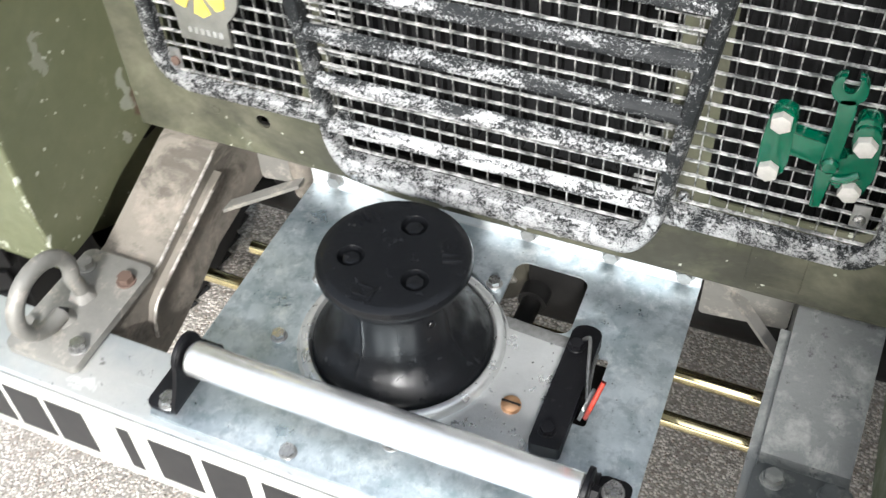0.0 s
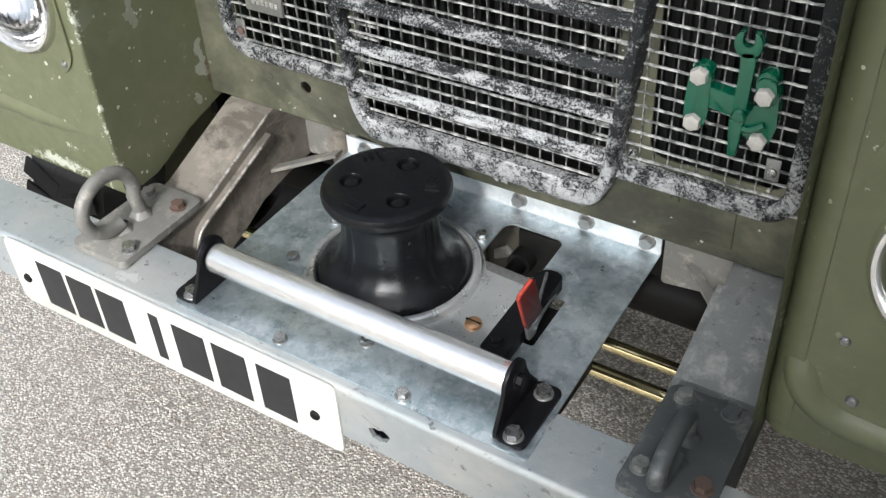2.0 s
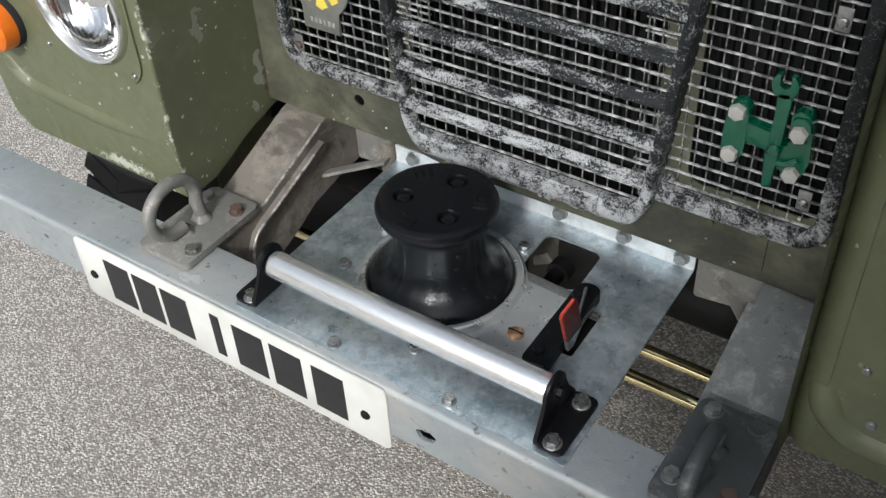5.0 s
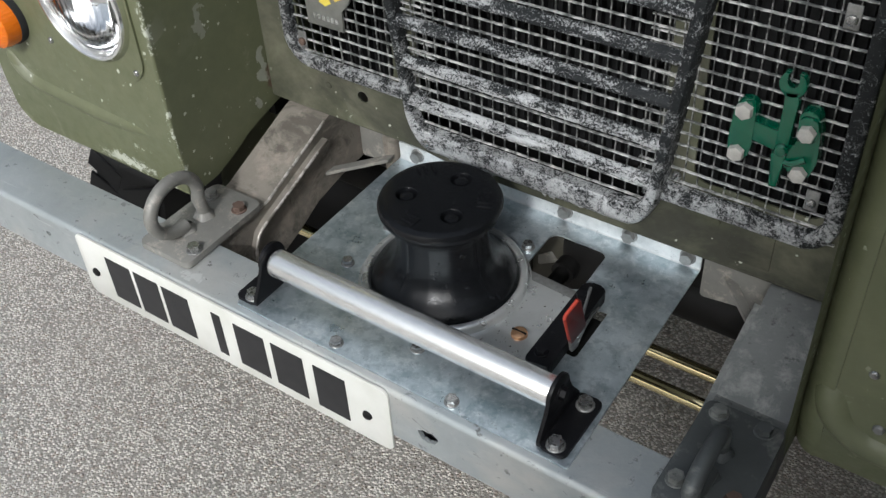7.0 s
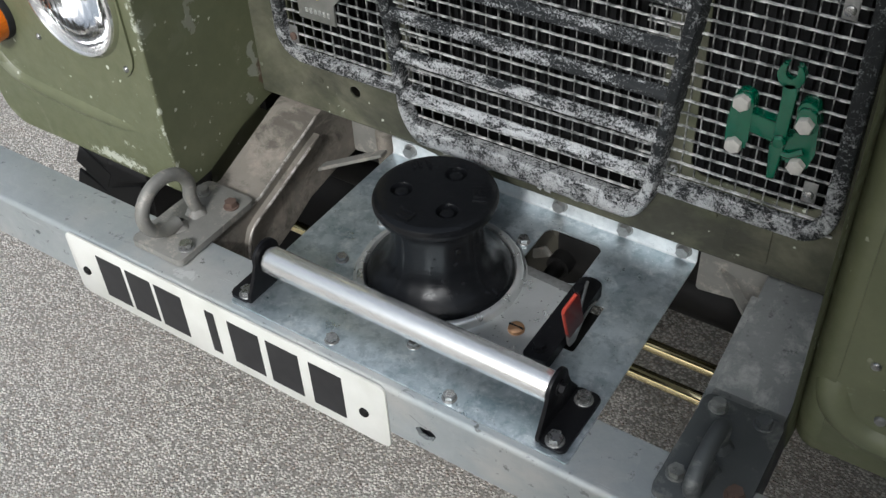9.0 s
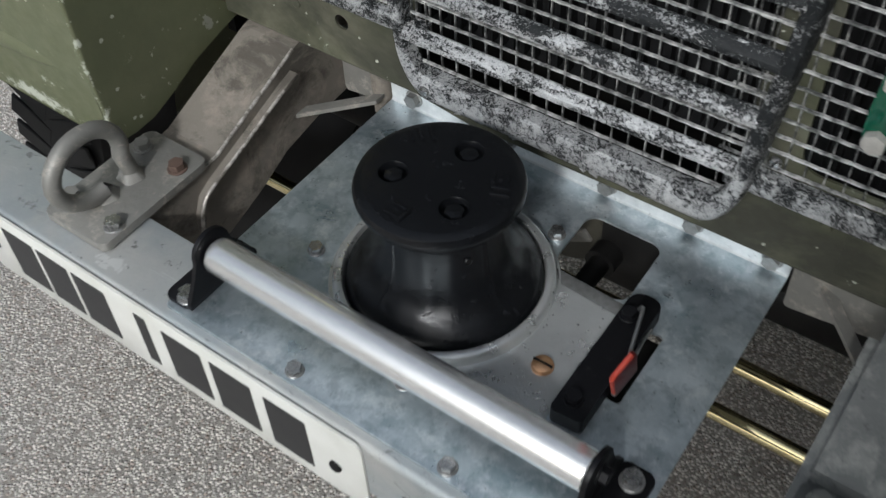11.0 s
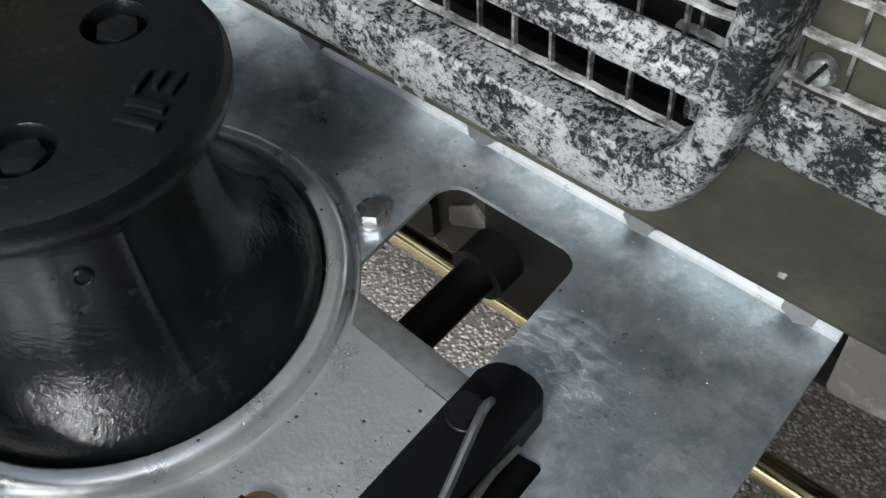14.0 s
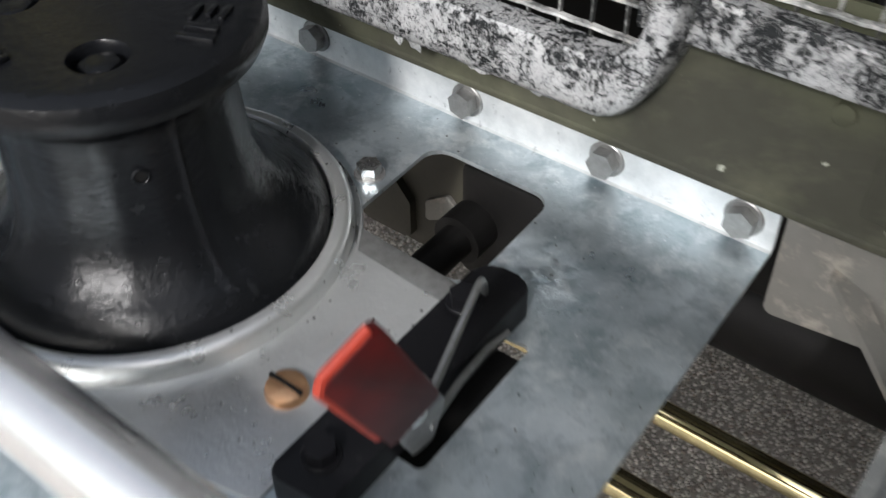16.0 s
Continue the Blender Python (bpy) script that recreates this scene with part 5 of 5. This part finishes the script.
for s, xo, xi, zl in ((-1, 0.189, 0.4315, 0.811), (1, 0.9865, 0.7634, 0.8005)):
    side = thing("side_grille", "side radiator grille of wire mesh in a flaking pressed frame", "grille", ((xo + xi) / 2, 0.354, 0.797), group="side grilles")
    prof_ = [(0.0, 0.350), (0.0, 0.3395), (0.001, 0.3385), (0.0025, 0.3382), (0.0165, 0.3382), (0.0190, 0.3395), (0.0202, 0.342), (0.0205, 0.3517)]
    pts = [(xo, TOPZ), (xo, zl), (xi, zl)][::-s]
    rad = [0, 0.022 if s > 0 else 0.03, 0]
    bm = bmesh.new()
    band(bm, pts, rad, prof_, deep=0.3 if s > 0 else 0.0)
    local(part("frame", bm, GRILLE, side), side)
    lo, hi = sorted((xo, xi))
    wire_mesh(side, lo - 0.004, hi, zl - 0.0125, TOPZ, 0.3500, pitch=0.0174, rise=0.0180)
    # small clips with screws that hold the frame
    for x, z, m in (((0.202, 0.834, RUST),) if s < 0 else ((0.967, 0.843, BOLT), (0.964, 1.075, BOLT))):
        bm = bmesh.new()
        box(bm, x - 0.008, x + 0.008, 0.3445, 0.347, z - 0.014, z + 0.014, 0.001)
        c = local(part("clip", bm, DULL, side, "small metal clip"), side)
        bm = bmesh.new()
        rows = lathe(bm, [(0.0062, 0.0), (0.0058, 0.003), (0.003, 0.0042)], 16)
        cap(bm, rows[-1])
        bm.transform(Matrix.Translation((x, 0.3445, z - 0.003)) @ Matrix.Rotation(radians(90), 4, "X"))
        part("screw", bm, m, c)

    if s > 0:
        # slotted screw through the mesh
        bm = bmesh.new()
        rows = lathe(bm, [(0.0060, 0.0), (0.0058, 0.002), (0.0046, 0.0034), (0.002, 0.0040)], 20)
        cap(bm, rows[-1])
        bm.transform(Matrix.Translation((0.8038, 0.3455, 0.8156)) @ Matrix.Rotation(radians(90), 4, "X"))
        screw = local(part("slotted_screw", bm, BOLT, side, "pale slotted screw"), side)
        # slot drawn as a dark bar, its shade put into colour
        bm = bmesh.new()
        box(bm, -0.0052, 0.0052, -0.0008, 0.0008, 0.0030, 0.0043)
        bm.transform(Matrix.Translation((0.8038, 0.3455, 0.8156)) @ Matrix.Rotation(radians(90), 4, "X") @ Matrix.Rotation(radians(65), 4, "Z"))
        part("slot", bm, DARK, screw)

# ---- badge on the side grille ----
badge = thing("badge", "dull metal grille badge with yellow enamel petals", "badge", (0.2605, 0.34, 0.87))
bm = bmesh.new()
out = [(0.2245, 0.8715), (0.2905, 0.8715)] + [(0.2905, 0.905)] + [(0.2605 + 0.052 * math.cos(q), 0.947 + 0.052 * math.sin(q)) for q in [math.radians(v) for v in range(-45, 226, 15)]] + [(0.2245, 0.905)]
xz_plate(bm, out, 0.343, 0.004, 0.001)
local(part("backing", bm, BADGE, badge), badge)
for k in range(7):
    q = 2 * math.pi * k / 7 + 0.3
    bm = bmesh.new()
    pet = [(0.2605 + r * math.cos(q + d), 0.947 + r * math.sin(q + d)) for r, d in ((0.012, -0.2), (0.036, -0.30), (0.040, 0.0), (0.036, 0.30), (0.012, 0.2))]
    xz_plate(bm, pet, 0.3388, 0.0018, 0.0004)
    local(part("petal", bm, YELLOW, badge), badge)
for k in range(6):
    bm = bmesh.new()
    box(bm, 0.238 + k * 0.008, 0.243 + k * 0.008, 0.3380, 0.3388, 0.883, 0.891)
    local(part("stamped_bar", bm, POLISH, badge, smooth=False), badge)

# ---- green clamp ornament ----
clamp = thing("green_clamp", "glossy green cast clamp and spanner bolted to the mesh", "clamp", (0.915, 0.33, 0.88))
bm = bmesh.new()
xz_plate(bm, rounded([(0.8655, 0.880), (0.8880, 0.879), (0.8915, 0.900), (0.8905, 0.957), (0.8675, 0.957), (0.8645, 0.915)], [0.010, 0.010, 0.01, 0.011, 0.011, 0.01], 5), 0.346, 0.017, 0.003)
xz_plate(bm, rounded([(0.884, 0.935), (0.884, 0.911), (0.920, 0.905), (0.926, 0.915), (0.922, 0.930)], 0.004, 4), 0.345, 0.015, 0.004)
local(part("clamp_body", bm, GREEN, clamp), clamp)
bm = bmesh.new()
claw = [(0.9365, 0.966), (0.9570, 0.966), (0.9632, 0.940), (0.9660, 0.905), (0.9590, 0.878), (0.9420, 0.874), (0.9390, 0.888), (0.9290, 0.884), (0.9180, 0.893), (0.9150, 0.912), (0.9300, 0.917), (0.9440, 0.921), (0.9385, 0.940)]
xz_plate(bm, rounded(claw, [0.009, 0.009, 0.012, 0.015, 0.010, 0.006, 0.003, 0.008, 0.008, 0.004, 0.004, 0.005, 0.01], 4), 0.346, 0.016, 0.0035)
# thick lips round the upper bolt and along the hook
xz_plate(bm, rounded([(0.9390, 0.960), (0.9585, 0.961), (0.9615, 0.945), (0.9605, 0.929), (0.9400, 0.928)], 0.007, 4), 0.334, 0.008, 0.003)
tube(bm, smooth_run([(0.921, 0.331, 0.902), (0.930, 0.329, 0.896), (0.941, 0.328, 0.897), (0.953, 0.330, 0.905)], 16), 0.0042, 10)
local(part("clamp_claw", bm, GREEN, clamp), clamp)
bm = bmesh.new()
xz_plate(bm, rounded([(0.9180, 0.908), (0.9330, 0.912), (0.9345, 0.975), (0.9330, 0.988), (0.9180, 0.985), (0.9195, 0.965)], 0.002, 3), 0.335, 0.010, 0.002)
xz_plate(bm, rounded([(0.9195, 0.858), (0.9290, 0.860), (0.9330, 0.905), (0.9160, 0.905)], 0.002, 3), 0.336, 0.011, 0.002)
jaw = [(0.9245 + 0.0150 * math.cos(math.radians(v)), 0.9945 + 0.0160 * math.sin(math.radians(v))) for v in range(130, 421, 14)] + [(0.9245 + 0.0075 * math.cos(math.radians(v)), 1.0000 + 0.010 * math.sin(math.radians(v))) for v in range(410, 129, -28)]
xz_plate(bm, jaw, 0.335, 0.010, 0.001)
local(part("spanner", bm, GREEN, clamp), clamp)
bm = bmesh.new()
rows = lathe(bm, [(0.0080, 0.0), (0.0080, 0.005), (0.006, 0.0075), (0.003, 0.008)], 24)
cap(bm, rows[-1])
bm.transform(Matrix.Translation((0.927, 0.3265, 0.913)) @ Matrix.Rotation(radians(90), 4, "X"))
local(part("boss", bm, GREEN, clamp), clamp)
for x, z, y in ((0.8782, 0.9464, 0.330), (0.8768, 0.8890, 0.330), (0.9501, 0.9422, 0.327), (0.9494, 0.8852, 0.331)):
    bm = bmesh.new()
    prism(bm, hexagon(0.0102, x * 40), 0.009, Matrix.Translation((x, y, z)) @ Matrix.Rotation(radians(90), 4, "X"), 0.0016)
    local(part("clamp_bolt", bm, BOLT_PALE, clamp, "pale worn hexagon bolt"), clamp)
